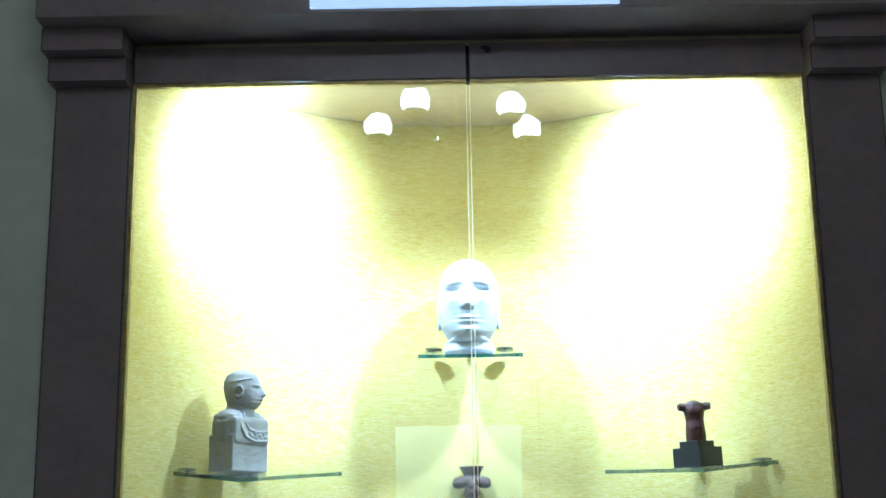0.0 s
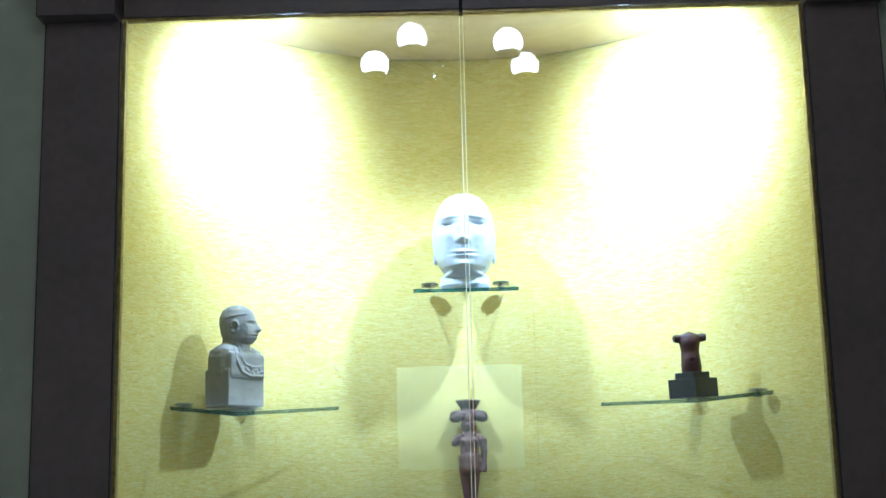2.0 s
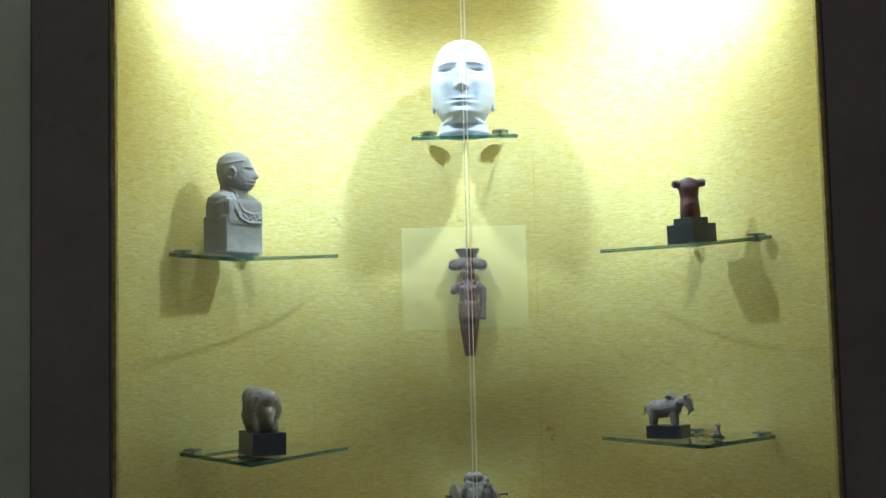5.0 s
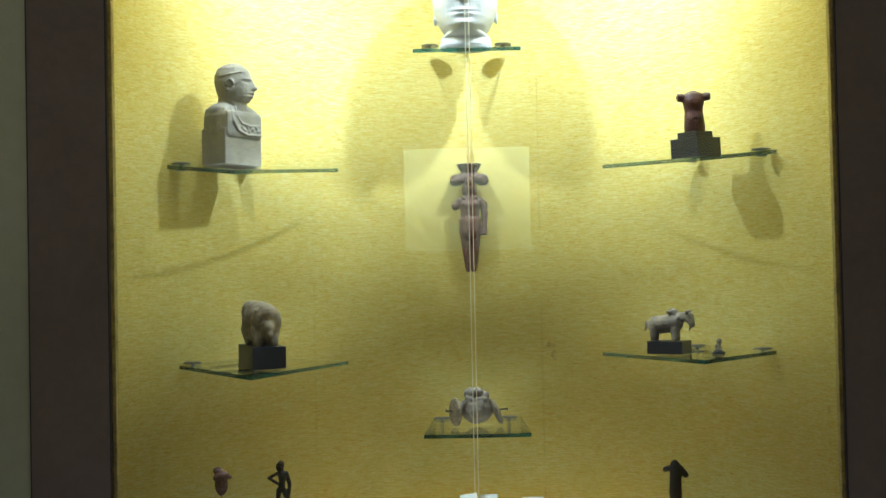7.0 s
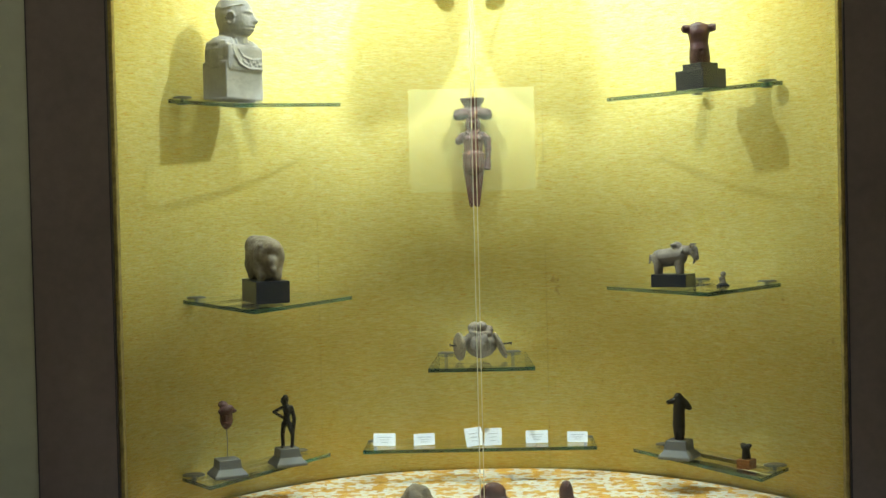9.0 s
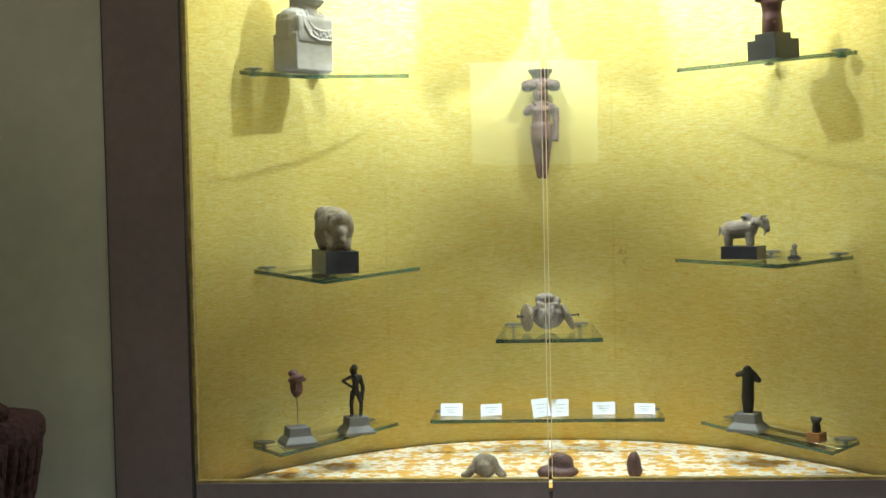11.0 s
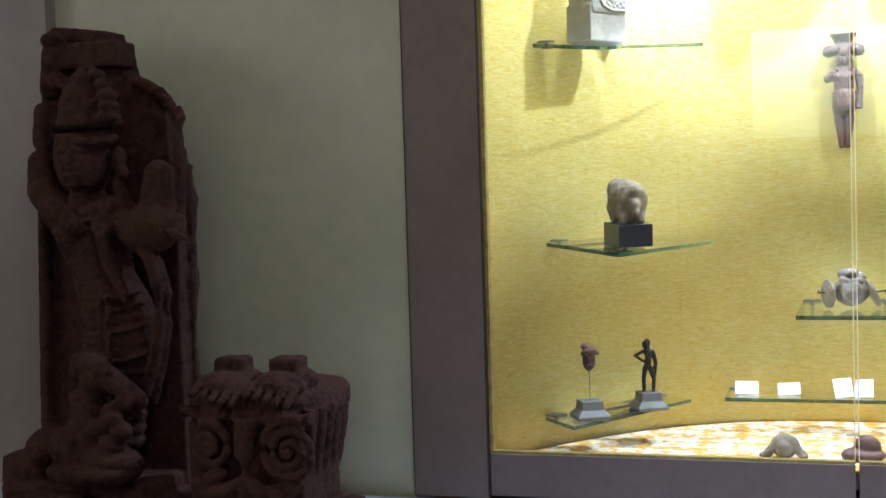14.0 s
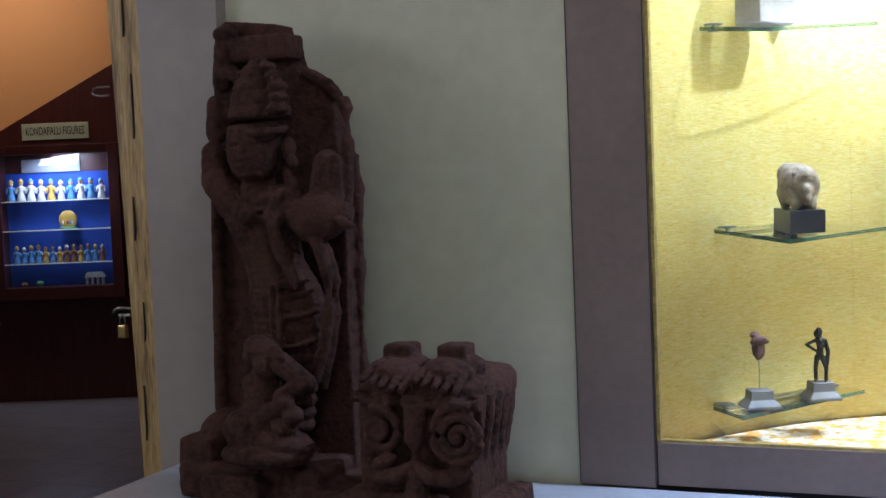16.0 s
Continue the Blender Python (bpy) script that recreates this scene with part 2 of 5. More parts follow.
    l.new(slubs, bp.inputs["Height"])
    l.new(bp.outputs["Normal"], b.inputs["Normal"])
    return mat


def flower_material():
    """Orange-yellow printed cloth with white five-petalled flowers."""
    mat = bpy.data.materials.new("flowered_cloth")
    mat.use_nodes = True
    n, l = mat.node_tree.nodes, mat.node_tree.links
    b = n["Principled BSDF"]
    b.inputs["Roughness"].default_value = 0.8
    tc = n.new("ShaderNodeTexCoord")

    def math(op, a, c=None, d=None):
        m = n.new("ShaderNodeMath")
        m.operation = op
        for i, v in enumerate((a, c, d)):
            if v is None:
                continue
            if isinstance(v, (int, float)):
                m.inputs[i].default_value = v
            else:
                l.new(v, m.inputs[i])
        return m.outputs[0]

    def flowers(scale, radius, offset):
        mp = n.new("ShaderNodeMapping")
        mp.inputs["Location"].default_value = (offset, offset * 0.7, 0)
        mp.inputs["Scale"].default_value = (scale, scale, 0)
        l.new(tc.outputs["Object"], mp.inputs["Vector"])
        v = n.new("ShaderNodeTexVoronoi")
        v.voronoi_dimensions = "2D"
        v.inputs["Scale"].default_value = 1.0
        v.inputs["Randomness"].default_value = 0.55
        l.new(mp.outputs["Vector"], v.inputs["Vector"])
        sub = n.new("ShaderNodeVectorMath")
        sub.operation = "SUBTRACT"
        l.new(mp.outputs["Vector"], sub.inputs[0])
        l.new(v.outputs["Position"], sub.inputs[1])
        sp = n.new("ShaderNodeSeparateXYZ")
        l.new(sub.outputs[0], sp.inputs[0])
        turn = math("MULTIPLY", v.outputs["Color"], 6.28)
        angle = math("ADD", math("MULTIPLY", math("ARCTAN2", sp.outputs[1], sp.outputs[0]), 5.0), turn)
        edge = math("MULTIPLY", math("MULTIPLY_ADD", math("COSINE", angle), 0.26, 0.74), radius)
        petal = math("LESS_THAN", v.outputs["Distance"], edge)
        heart = math("LESS_THAN", v.outputs["Distance"], radius * 0.20)
        return petal, heart

    p1, h1 = flowers(16.0, 0.47, 0.3)
    p2, h2 = flowers(27.0, 0.36, 3.1)
    grain = n.new("ShaderNodeTexNoise")
    grain.inputs["Scale"].default_value = 60
    l.new(tc.outputs["Object"], grain.inputs["Vector"])
    ground = n.new("ShaderNodeValToRGB")
    ground.color_ramp.elements[0].position, ground.color_ramp.elements[1].position = 0.4, 0.6
    ground.color_ramp.elements[0].color, ground.color_ramp.elements[1].color = (0.56, 0.27, 0.03, 1), (0.66, 0.40, 0.08, 1)
    l.new(grain.outputs["Fac"], ground.inputs["Fac"])
    white = math("MULTIPLY", math("MAXIMUM", p1, math("MULTIPLY", p2, 0.75)), 1.0)
    m1 = n.new("ShaderNodeMix")
    m1.data_type = "RGBA"
    l.new(white, m1.inputs[0])
    l.new(ground.outputs["Color"], m1.inputs[6])
    m1.inputs[7].default_value = (0.68, 0.64, 0.55, 1)
    m2 = n.new("ShaderNodeMix")
    m2.data_type = "RGBA"
    l.new(math("MULTIPLY", h1, 0.8), m2.inputs[0])
    l.new(m1.outputs[2], m2.inputs[6])
    m2.inputs[7].default_value = (0.70, 0.50, 0.16, 1)
    l.new(m2.outputs[2], b.inputs["Base Color"])
    return mat


SILK = silk_material()
FLOWERS = flower_material()
FLOOR_TILE = floor_tile_material()


# ---- mesh helpers ----
def finish(name, bm, mats, smooth=False):
    bmesh.ops.recalc_face_normals(bm, faces=bm.faces)
    me = bpy.data.meshes.new(name)
    bm.to_mesh(me)
    bm.free()
    for mat in mats if isinstance(mats, (list, tuple)) else [mats]:
        me.materials.append(mat)
    if smooth:
        me.shade_smooth()
    return me


def thing(name, bm=None, mats=None, label="", category="", group="", kind="", smooth=False, at=None):
    """A top-level object: a mesh, or an Empty that parents its parts."""
    ob = new(name, finish(name, bm, mats, smooth) if bm else None)
    if at is not None:
        ob.matrix_world = at if isinstance(at, Matrix) else Matrix.Translation(at)
    return tagged(ob, label, category, group, kind)


def part(name, bm, mats, parent, label="", smooth=False, at=None):
    """One mesh object under a thing or a part, in its parent's space."""
    ob = new(name, finish(name, bm, mats, smooth))
    ob.parent = parent
    if at is not None:
        ob.matrix_basis = at if isinstance(at, Matrix) else Matrix.Translation(at)
    return tagged(ob, label)


def box(lo, hi, bevel=0.0, bm=None, m=None):
    bm = bm or bmesh.new()
    lo, hi = Vector(lo), Vector(hi)
    made = bmesh.ops.create_cube(bm, size=1.0, matrix=Matrix.Translation((lo + hi) / 2) @ Matrix.Diagonal((*(hi - lo), 1)))
    if bevel:
        edges = list({e for v in made["verts"] for e in v.link_edges})
        bmesh.ops.bevel(bm, geom=edges, offset=bevel, segments=2, affect="EDGES", profile=0.6)
    if m is not None:
        bmesh.ops.transform(bm, matrix=m, verts=bm.verts)
    return bm


def prism(corners, thick, bevel=0.0, bm=None, axis=(0, 0, -1)):
    """A slab of that thickness under a flat polygon of corners."""
    bm = bm or bmesh.new()
    down = Vector(axis) * thick
    top = [bm.verts.new(Vector(c)) for c in corners]
    low = [bm.verts.new(Vector(c) + down) for c in corners]
    bm.faces.new(top)
    bm.faces.new(list(reversed(low)))
    for i in range(len(top)):
        j = (i + 1) % len(top)
        bm.faces.new((top[i], low[i], low[j], top[j])).material_index = 1
    if bevel:
        bmesh.ops.bevel(bm, geom=list(bm.edges), offset=bevel, segments=1, affect="EDGES")
    return bm


def lathe(profile, steps=24, bm=None, m=None):
    """Turns (radius, height) pairs round the z axis."""
    bm = bm or bmesh.new()
    rings = []
    for r, z in profile:
        rings.append([bm.verts.new((r * math.cos(a), r * math.sin(a), z)) for a in (2 * math.pi * i / steps for i in range(steps))])
    for a, c in zip(rings, rings[1:]):
        for i in range(steps):
            bm.faces.new((a[i], a[(i + 1) % steps], c[(i + 1) % steps], c[i]))
    bm.faces.new(list(reversed(rings[0])))
    bm.faces.new(rings[-1])
    if m is not None:
        bmesh.ops.transform(bm, matrix=m, verts=[v for ring in rings for v in ring])
    return bm


def tube(points, radii, steps=10, bm=None):
    """A round bar along points, with a radius at each."""
    bm = bm or bmesh.new()
    points = [Vector(p) for p in points]
    if isinstance(radii, (int, float)):
        radii = [radii] * len(points)
    rings = []
    for i, p in enumerate(points):
        d = (points[min(i + 1, len(points) - 1)] - points[max(i - 1, 0)]).normalized()
        q = d.to_track_quat("Z", "Y").to_matrix()
        rings.append([bm.verts.new(p + q @ Vector((radii[i] * math.cos(a), radii[i] * math.sin(a), 0))) for a in (2 * math.pi * k / steps for k in range(steps))])
    for a, c in zip(rings, rings[1:]):
        for i in range(steps):
            bm.faces.new((a[i], a[(i + 1) % steps], c[(i + 1) % steps], c[i]))
    bm.faces.new(list(reversed(rings[0])))
    bm.faces.new(rings[-1])
    return bm


def ball(c, r, bm=None, turn=(0, 0, 0), seg=20):
    bm = bm or bmesh.new()
    r = (r, r, r) if isinstance(r, (int, float)) else r
    bmesh.ops.create_uvsphere(bm, u_segments=seg, v_segments=seg * 2 // 3, radius=1.0, matrix=pose(*c, *turn) @ Matrix.Diagonal((*r, 1)))
    return bm


def capsule(a, c, ra, rc, bm=None):
    """A limb: two balls and the tapered bar between them."""
    bm = ball(a, ra, bm, seg=14)
    ball(c, rc, bm, seg=14)
    return tube([a, c], [ra, rc], 14, bm)


ROUGHNESS = {}


def sculpted(ob, voxel, smooth=6, rough=0.0, grain=0.02):
    """Melts the forms of a carved or modelled thing into one skin."""
    re = ob.modifiers.new("skin", "REMESH")
    re.mode, re.voxel_size, re.use_smooth_shade = "VOXEL", voxel, True
    sm = ob.modifiers.new("soften", "SMOOTH")
    sm.factor, sm.iterations = 0.5, smooth
    if rough:
        key = round(grain, 4)
        if key not in ROUGHNESS:
            ROUGHNESS[key] = bpy.data.textures.new("weathering", "CLOUDS")
            ROUGHNESS[key].noise_scale, ROUGHNESS[key].noise_depth = grain, 3
        dp = ob.modifiers.new("weathering", "DISPLACE")
        dp.texture, dp.strength, dp.mid_level, dp.texture_coords = ROUGHNESS[key], rough, 0.5, "LOCAL"
    return ob


# ---- the showcase in the wall ----
CX, HALF = 0.0545, 0.6510            # middle and half width of its opening
LEFT, RIGHT = CX - HALF, CX + HALF
SILL, HEAD = 0.956, 2.461            # lower and upper edge of the glass
FRONT, GLASS = 2.485, 2.512
NICHE_A, NICHE_B, NICHE_Q = 0.662, 0.458, 2.4   # the curved back: half width, depth and fullness
NICHE_FLOOR, NICHE_TOP = 0.934, 2.532
LEDGE = 0.866
WALL_Y = 2.50


def arc(steps, grow=0.0):
    """The plan of the curved back, from its left end to its right end, with a short flat return at each."""
    out = [(CX - NICHE_A - 0.01 - grow, GLASS + 0.004 + grow)]
    for i in range(steps + 1):
        c = -math.cos(math.pi * i / steps)
        out.append((CX + (NICHE_A + grow) * c, GLASS + 0.004 + grow + NICHE_B * (1 - abs(c) ** NICHE_Q)))
    return out + [(CX + NICHE_A + 0.01 + grow, GLASS + 0.004 + grow)]


case = thing("wall_showcase", label="built-in wall showcase with mauve laminate pilasters and curved yellow back", category="showcase")

bm = bmesh.new()
inner, outer = arc(72), arc(72, 0.03)
lo, hi = NICHE_FLOOR - 0.03, NICHE_TOP + 0.03
for (a, c), (d, e) in zip(zip(inner, inner[1:]), zip(outer, outer[1:])):
    v = [bm.verts.new((*p, z)) for p in (a, c, e, d) for z in (lo, hi)]
    for f in ((0, 2, 3, 1), (4, 6, 7, 5), (0, 2, 4, 6), (1, 3, 5, 7)):
        bm.faces.new([v[i] for i in f])
bmesh.ops.remove_doubles(bm, verts=bm.verts, dist=1e-5)
part("curved_back", bm, SILK, case, "curved back covered in slubbed yellow cloth", smooth=True)
for name, z0, z1, mat in (("case_bottom", NICHE_FLOOR - 0.03, NICHE_FLOOR - 0.004, LAMINATE), ("case_ceiling", NICHE_TOP, NICHE_TOP + 0.03, CASE_CEILING)):
    part(name, prism([(x, y, z1) for x, y in arc(60, -0.002)], z1 - z0), [mat, mat], case)


def capital(x0, x1, out):
    """A pilaster with its stepped head; out is the side away from the glass."""
    p = part("pilaster", box((x0, FRONT, LEDGE + 0.002), (x1, 2.56, 2.4605), 0.0015), LAMINATE, case)
    edges = [((x0 - 0.0008, FRONT - 0.0006, LEDGE + 0.004), (x0 + 0.0012, FRONT + 0.003, 2.459)), ((x1 - 0.0012, FRONT - 0.0006, LEDGE + 0.004), (x1 + 0.0008, FRONT + 0.003, 2.459))]
    for name, grow, front, z0, z1 in (("lower_step", 0.008, 2.452, 2.462, 2.5095), ("upper_step", 0.013, 2.418, 2.5115, 2.5575)):
        a, c = (x0 - grow, x1 - 0.002) if out < 0 else (x0 + 0.002, x1 + grow)
        part(name, box((a, front, z0), (c, 2.56, z1), 0.0008), LAMINATE, p)
        edges += [((a, front - 0.0006, z0 - 0.0006), (c, front + 0.0015, z0 + 0.0012))]
        edges += [((ex - 0.0008, front - 0.0006, z0 + 0.0012), (ex + 0.0008, front + 0.0015, z1 - 0.0005)) for ex in (a, c)]
        part("step_shadow_gap", box((a + 0.004, front + 0.006, z1), (c - 0.004, 2.56, z1 + 0.0015)), DARK_GAP, p)
    for lo, hi in edges:
        part("edge_band", box(lo, hi), DARK_EDGE, p, "dark edge banding")


capital(-0.754, LEFT - 0.012, -1)
capital(RIGHT + 0.006, 0.853, 1)
part("cornice", box((-0.766, 2.368, 2.559), (0.876, 2.56, 2.80), 0.0012), LAMINATE, case)
part("bottom_rail_backing", box((LEFT - 0.011, 2.53, LEDGE + 0.002), (RIGHT + 0.005, 2.56, NICHE_FLOOR - 0.035)), DARK_GAP, case)

JOINT = 0.0505
for side, x0, x1 in (("left", LEFT - 0.009, JOINT - 0.0034), ("right", JOINT + 0.0034, RIGHT + 0.003)):
    door = thing("glass_door", label="frameless glass showcase door with mauve laminate rails and gold beading", category="showcase door", group="showcase doors")
    part("top_rail", box((x0, 2.492, HEAD + 0.010), (x1, 2.520, 2.543), 0.0012), LAMINATE, door)
    part("bottom_rail", box((x0, 2.492, LEDGE + 0.006), (x1, 2.520, SILL - 0.004), 0.0012), LAMINATE, door)
    pane = part("pane", box((x0 + 0.004, GLASS - 0.003, SILL - 0.012), (x1, GLASS + 0.003, HEAD + 0.014)), PANE, door)
    pane.visible_shadow = False
    ex = x1 if side == "left" else x0
    strip = bmesh.new()
    strip.faces.new([strip.verts.new(c) for c in ((ex - 0.0008, GLASS - 0.0036, SILL), (ex + 0.0008, GLASS - 0.0036, SILL), (ex + 0.0008, GLASS - 0.0036, HEAD), (ex - 0.0008, GLASS - 0.0036, HEAD))])
    part("polished_edge", strip, PANE_EDGE, pane, "bright ground edge of the pane")
    part("top_beading", box((x0, 2.496, HEAD + 0.002), (x1, 2.508, HEAD + 0.0085), 0.001), GOLD_STRIP, door)
    part("bottom_beading", box((x0, 2.494, SILL - 0.004), (x1, 2.508, SILL + 0.0015), 0.0006), GOLD_STRIP, door)
    sx = LEFT - 0.006 if side == "left" else RIGHT
    part("side_beading", box((sx - 0.003, 2.490, SILL), (sx + 0.004, 2.508, HEAD + 0.002), 0.001), GOLD_STRIP, door)

part("rail_gap", box((JOINT - 0.005, 2.505, HEAD + 0.006), (JOINT + 0.005, 2.521, 2.543)), DARK_GAP, case)

# ---- the room ----
def wall(name, lo, hi, mat, label):
    return thing(name, box(lo, hi), mat, label, "wall", kind="structure")


thing("floor", box((-9, -1.75, -0.08), (4.2, 9.5, 0.0)), FLOOR_TILE, "grey tiled museum floor", "floor", kind="structure")
thing("ceiling", box((-9, -1.75, 3.3), (4.2, 9.5, 3.38)), CEILING_PAINT, "plain white painted ceiling", "ceiling", kind="structure")
JAMB = -1.685
wall("wall_north", (-1.4995, WALL_Y, 0), (-0.7555, 2.62, 3.3), WALL_PAINT, "dull green-cream painted wall beside the showcase")
thing("wall_north_end", prism([(-1.697, 2.464, 0), (-1.500, 2.464, 0), (-1.500, 2.464, 3.3), (-1.697, 2.464, 3.3)], 0.15, axis=(0, 1, 0)), [END_PAINT] * 2, "pinkish grey painted board edge by the doorway", "wall", kind="structure")
wall("wall_north_right", (0.857, WALL_Y, 0), (4.0, 2.62, 3.3), WALL_PAINT, "dull green-cream painted wall beside the showcase")
wall("wall_above_case", (-0.7545, WALL_Y + 0.001, 2.801), (0.856, 2.62, 3.3), WALL_PAINT, "dull green-cream painted wall over the showcase")
wall("wall_under_case", (-0.7545, WALL_Y + 0.001, 0), (0.856, 2.62, LEDGE - 0.04), WALL_PAINT, "dull green-cream painted wall under the showcase")
wall("wall_east", (4.0, -1.75, 0), (4.12, 2.62, 3.3), WALL_PAINT, "dull green-cream painted wall")
wall("wall_south", (-3.6, -1.75, 0), (4.0, -1.63, 3.3), WALL_PAINT, "dull green-cream painted wall")
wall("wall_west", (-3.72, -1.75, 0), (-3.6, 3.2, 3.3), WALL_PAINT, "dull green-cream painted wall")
wall("wall_north_west", (-3.6, WALL_Y, 0), (-2.95, 2.62, 3.3), WALL_PAINT, "dull green-cream painted wall beyond the doorway")
wall("wall_over_door", (-2.95, WALL_Y, 2.35), (JAMB - 0.001, 2.62, 3.3), WALL_PAINT, "dull green-cream painted wall over the doorway")

ledge = thing("stone_ledge", box((-1.648, 1.75, 0.80), (0.95, 2.484, LEDGE), 0.004), LEDGE_STONE, "pale stone ledge along the wall below the showcase", "ledge")
part("ledge_base", box((-1.62, 1.80, 0.0), (0.92, 2.484, 0.799)), WALL_PAINT, ledge)


# ---- things in the showcase ----
def shelf(corners, clips, label, shown=(0, 1), thick=0.008):
    """A glass shelf of four corners (its upper face), held at the back by steel disc clips."""
    centre = sum((Vector(c) for c in corners), Vector()) / 4
    ob = thing("glass_shelf", label=label, category="glass shelf", group="glass shelves", at=centre)
    bm = prism([Vector(c) - centre for c in corners], thick)
    bmesh.ops.bevel(bm, geom=list(bm.edges), offset=0.0006, segments=1, affect="EDGES")
    slab = part("slab", bm, [SHELF_GLASS, SHELF_GLASS], ob, "clear glass slab")
    slab.visible_shadow = False
    # the ground green edge, a thin band round the slab
    bm = bmesh.new()
    rim = []
    for i, c in enumerate(corners):
        c = Vector(c) - centre
        out = Vector((c.x, c.y, 0)).normalized() * 0.0006
        rim.append([bm.verts.new(c + out + Vector((0, 0, -0.0004))), bm.verts.new(c + out + Vector((0, 0, -thick + 0.0004))), bm.verts.new(c - out * 2 + Vector((0, 0, -thick + 0.0012))), bm.verts.new(c - out * 2 + Vector((0, 0, -0.0012)))])
    for n, (a, c) in enumerate(zip(rim, rim[1:] + rim[:1])):
        if n not in shown:
            continue
        for k in range(4):
            bm.faces.new((a[k], c[k], c[(k + 1) % 4], a[(k + 1) % 4]))
    part("edge", bm, SHELF_EDGE, ob, "dark green ground edge")
    for x, y, z, r in clips:
        bm = lathe([(r * 0.35, -0.0125), (r * 0.55, -0.0120), (r * 0.6, -0.0090), (r * 0.2, -0.0088), (r * 0.2, 0.0), (r, 0.0002), (r, 0.0024), (r * 0.8, 0.004)], 20)
        c = part("clip", bm, STEEL, ob, "round dull steel shelf clip", smooth=False, at=Vector((x, y, z)) - centre)
        c.scale = (1.0, 0.75, 1.0)
    return ob


D0 = 0.0185
shelf([(-0.061, 2.794, 1.969), (0.160, 2.794, 1.969), (0.143, 2.955, 2.003), (-0.037, 2.955, 2.003)], [(-0.030, 2.938, 2.000, D0), (0.128, 2.938, 2.000, D0)], "small glass shelf under the white head", (0, 1, 3))
shelf([(-0.530, 2.616, 1.725), (-0.391, 2.555, 1.707), (-0.224, 2.830, 1.730), (-0.393, 2.787, 1.736)], [(-0.507, 2.634, 1.727, D0), (-0.400, 2.765, 1.735, D0)], "glass shelf under the pale stone bust")
shelf([(0.633, 2.613, 1.728), (0.477, 2.555, 1.712), (0.326, 2.829, 1.725), (0.495, 2.786, 1.733)], [(0.608, 2.632, 1.729, D0), (0.500, 2.765, 1.732, D0)], "slightly tilted glass shelf under the red torso")
shelf([(-0.517, 2.636, 1.340), (-0.365, 2.555, 1.322), (-0.211, 2.836, 1.329), (-0.379, 2.800, 1.344)], [(-0.495, 2.652, 1.341, D0), (-0.397, 2.775, 1.343, D0)], "glass shelf under the crouching clay animal")
shelf([(0.625, 2.625, 1.347), (0.476, 2.555, 1.336), (0.318, 2.834, 1.337), (0.487, 2.794, 1.350)], [(0.603, 2.642, 1.348, D0), (0.500, 2.770, 1.349, D0)], "glass shelf under the clay bull")
shelf([(-0.051, 2.72, 1.187), (0.161, 2.72, 1.187), (0.150, 2.945, 1.195), (-0.036, 2.945, 1.195)], [(-0.020, 2.925, 1.195, D0), (0.123, 2.925, 1.195, D0)], "small glass shelf under the wheeled clay toy", (0, 1, 3))
shelf([(-0.191, 2.785, 1.015), (0.286, 2.785, 1.015), (0.286, 2.900, 1.017), (-0.187, 2.900, 1.017)], [(-0.172, 2.875, 1.017, 0.017), (0.270, 2.875, 1.017, 0.017)], "long narrow glass shelf with white cards", (0, 1, 3))
shelf([(-0.525, 2.624, 0.999), (-0.456, 2.550, 0.996), (-0.261, 2.810, 1.007), (-0.335, 2.842, 1.010)], [(-0.505, 2.632, 1.000, 0.022), (-0.330, 2.822, 1.010, 0.02)], "narrow glass shelf under two figures on grey plinths")
shelf([(0.631, 2.616, 0.999), (0.566, 2.550, 0.992), (0.363, 2.810, 1.004), (0.436, 2.842, 1.009)], [(0.608, 2.626, 0.999, 0.022), (0.430, 2.822, 1.008, 0.02)], "narrow glass shelf under a dark figure and a small bust")

cloth = bmesh.new()
pts = arc(60, -0.008)
prism([(x, y + 0.006, NICHE_FLOOR + 0.002) for x, y in pts], 0.004, bm=cloth)
thing("flowered_cloth", cloth, [FLOWERS, FLOWERS], "orange-yellow cloth printed with white flowers on the case floor", "cloth")


def face_form(rows, feats, m, steps=88, bm=None, square=0.9):
    """A closed form from rows of (height, half width, front, back), with swellings and hollows
    (x, z, width, height, depth) pushed out of or into its front."""
    bm = bm or bmesh.new()
    zs = [r[0] for r in rows]
    n = 84
    rings, made = [], []
    for k in range(n + 1):
        z = zs[0] + (zs[-1] - zs[0]) * k / n
        w, fr, bk = (float(np.interp(z, zs, [r[i] for r in rows])) for i in (1, 2, 3))
        ring = []
        for i in range(steps):
            a = 2 * math.pi * i / steps
            s, c = math.sin(a), math.cos(a)
            x = w * math.copysign(abs(c) ** square, c)
            y = -(fr if s > 0 else bk) * math.copysign(abs(s) ** (1.0 if square > 0.8 else square), s)
            if s > 0.15:
                y -= min(1, (s - 0.15) * 3) * sum(d * math.exp(-((x - fx) / sx) ** 2 - ((z - fz) / sz) ** 2) for fx, fz, sx, sz, d in feats)
            ring.append(bm.verts.new(m @ Vector((x, y, z))))
        rings.append(ring)
    for a, c in zip(rings, rings[1:]):
        for i in range(steps):
            bm.faces.new((a[i], a[(i + 1) % steps], c[(i + 1) % steps], c[i]))
    bm.faces.new(list(reversed(rings[0])))
    bm.faces.new(rings[-1])
    return bm


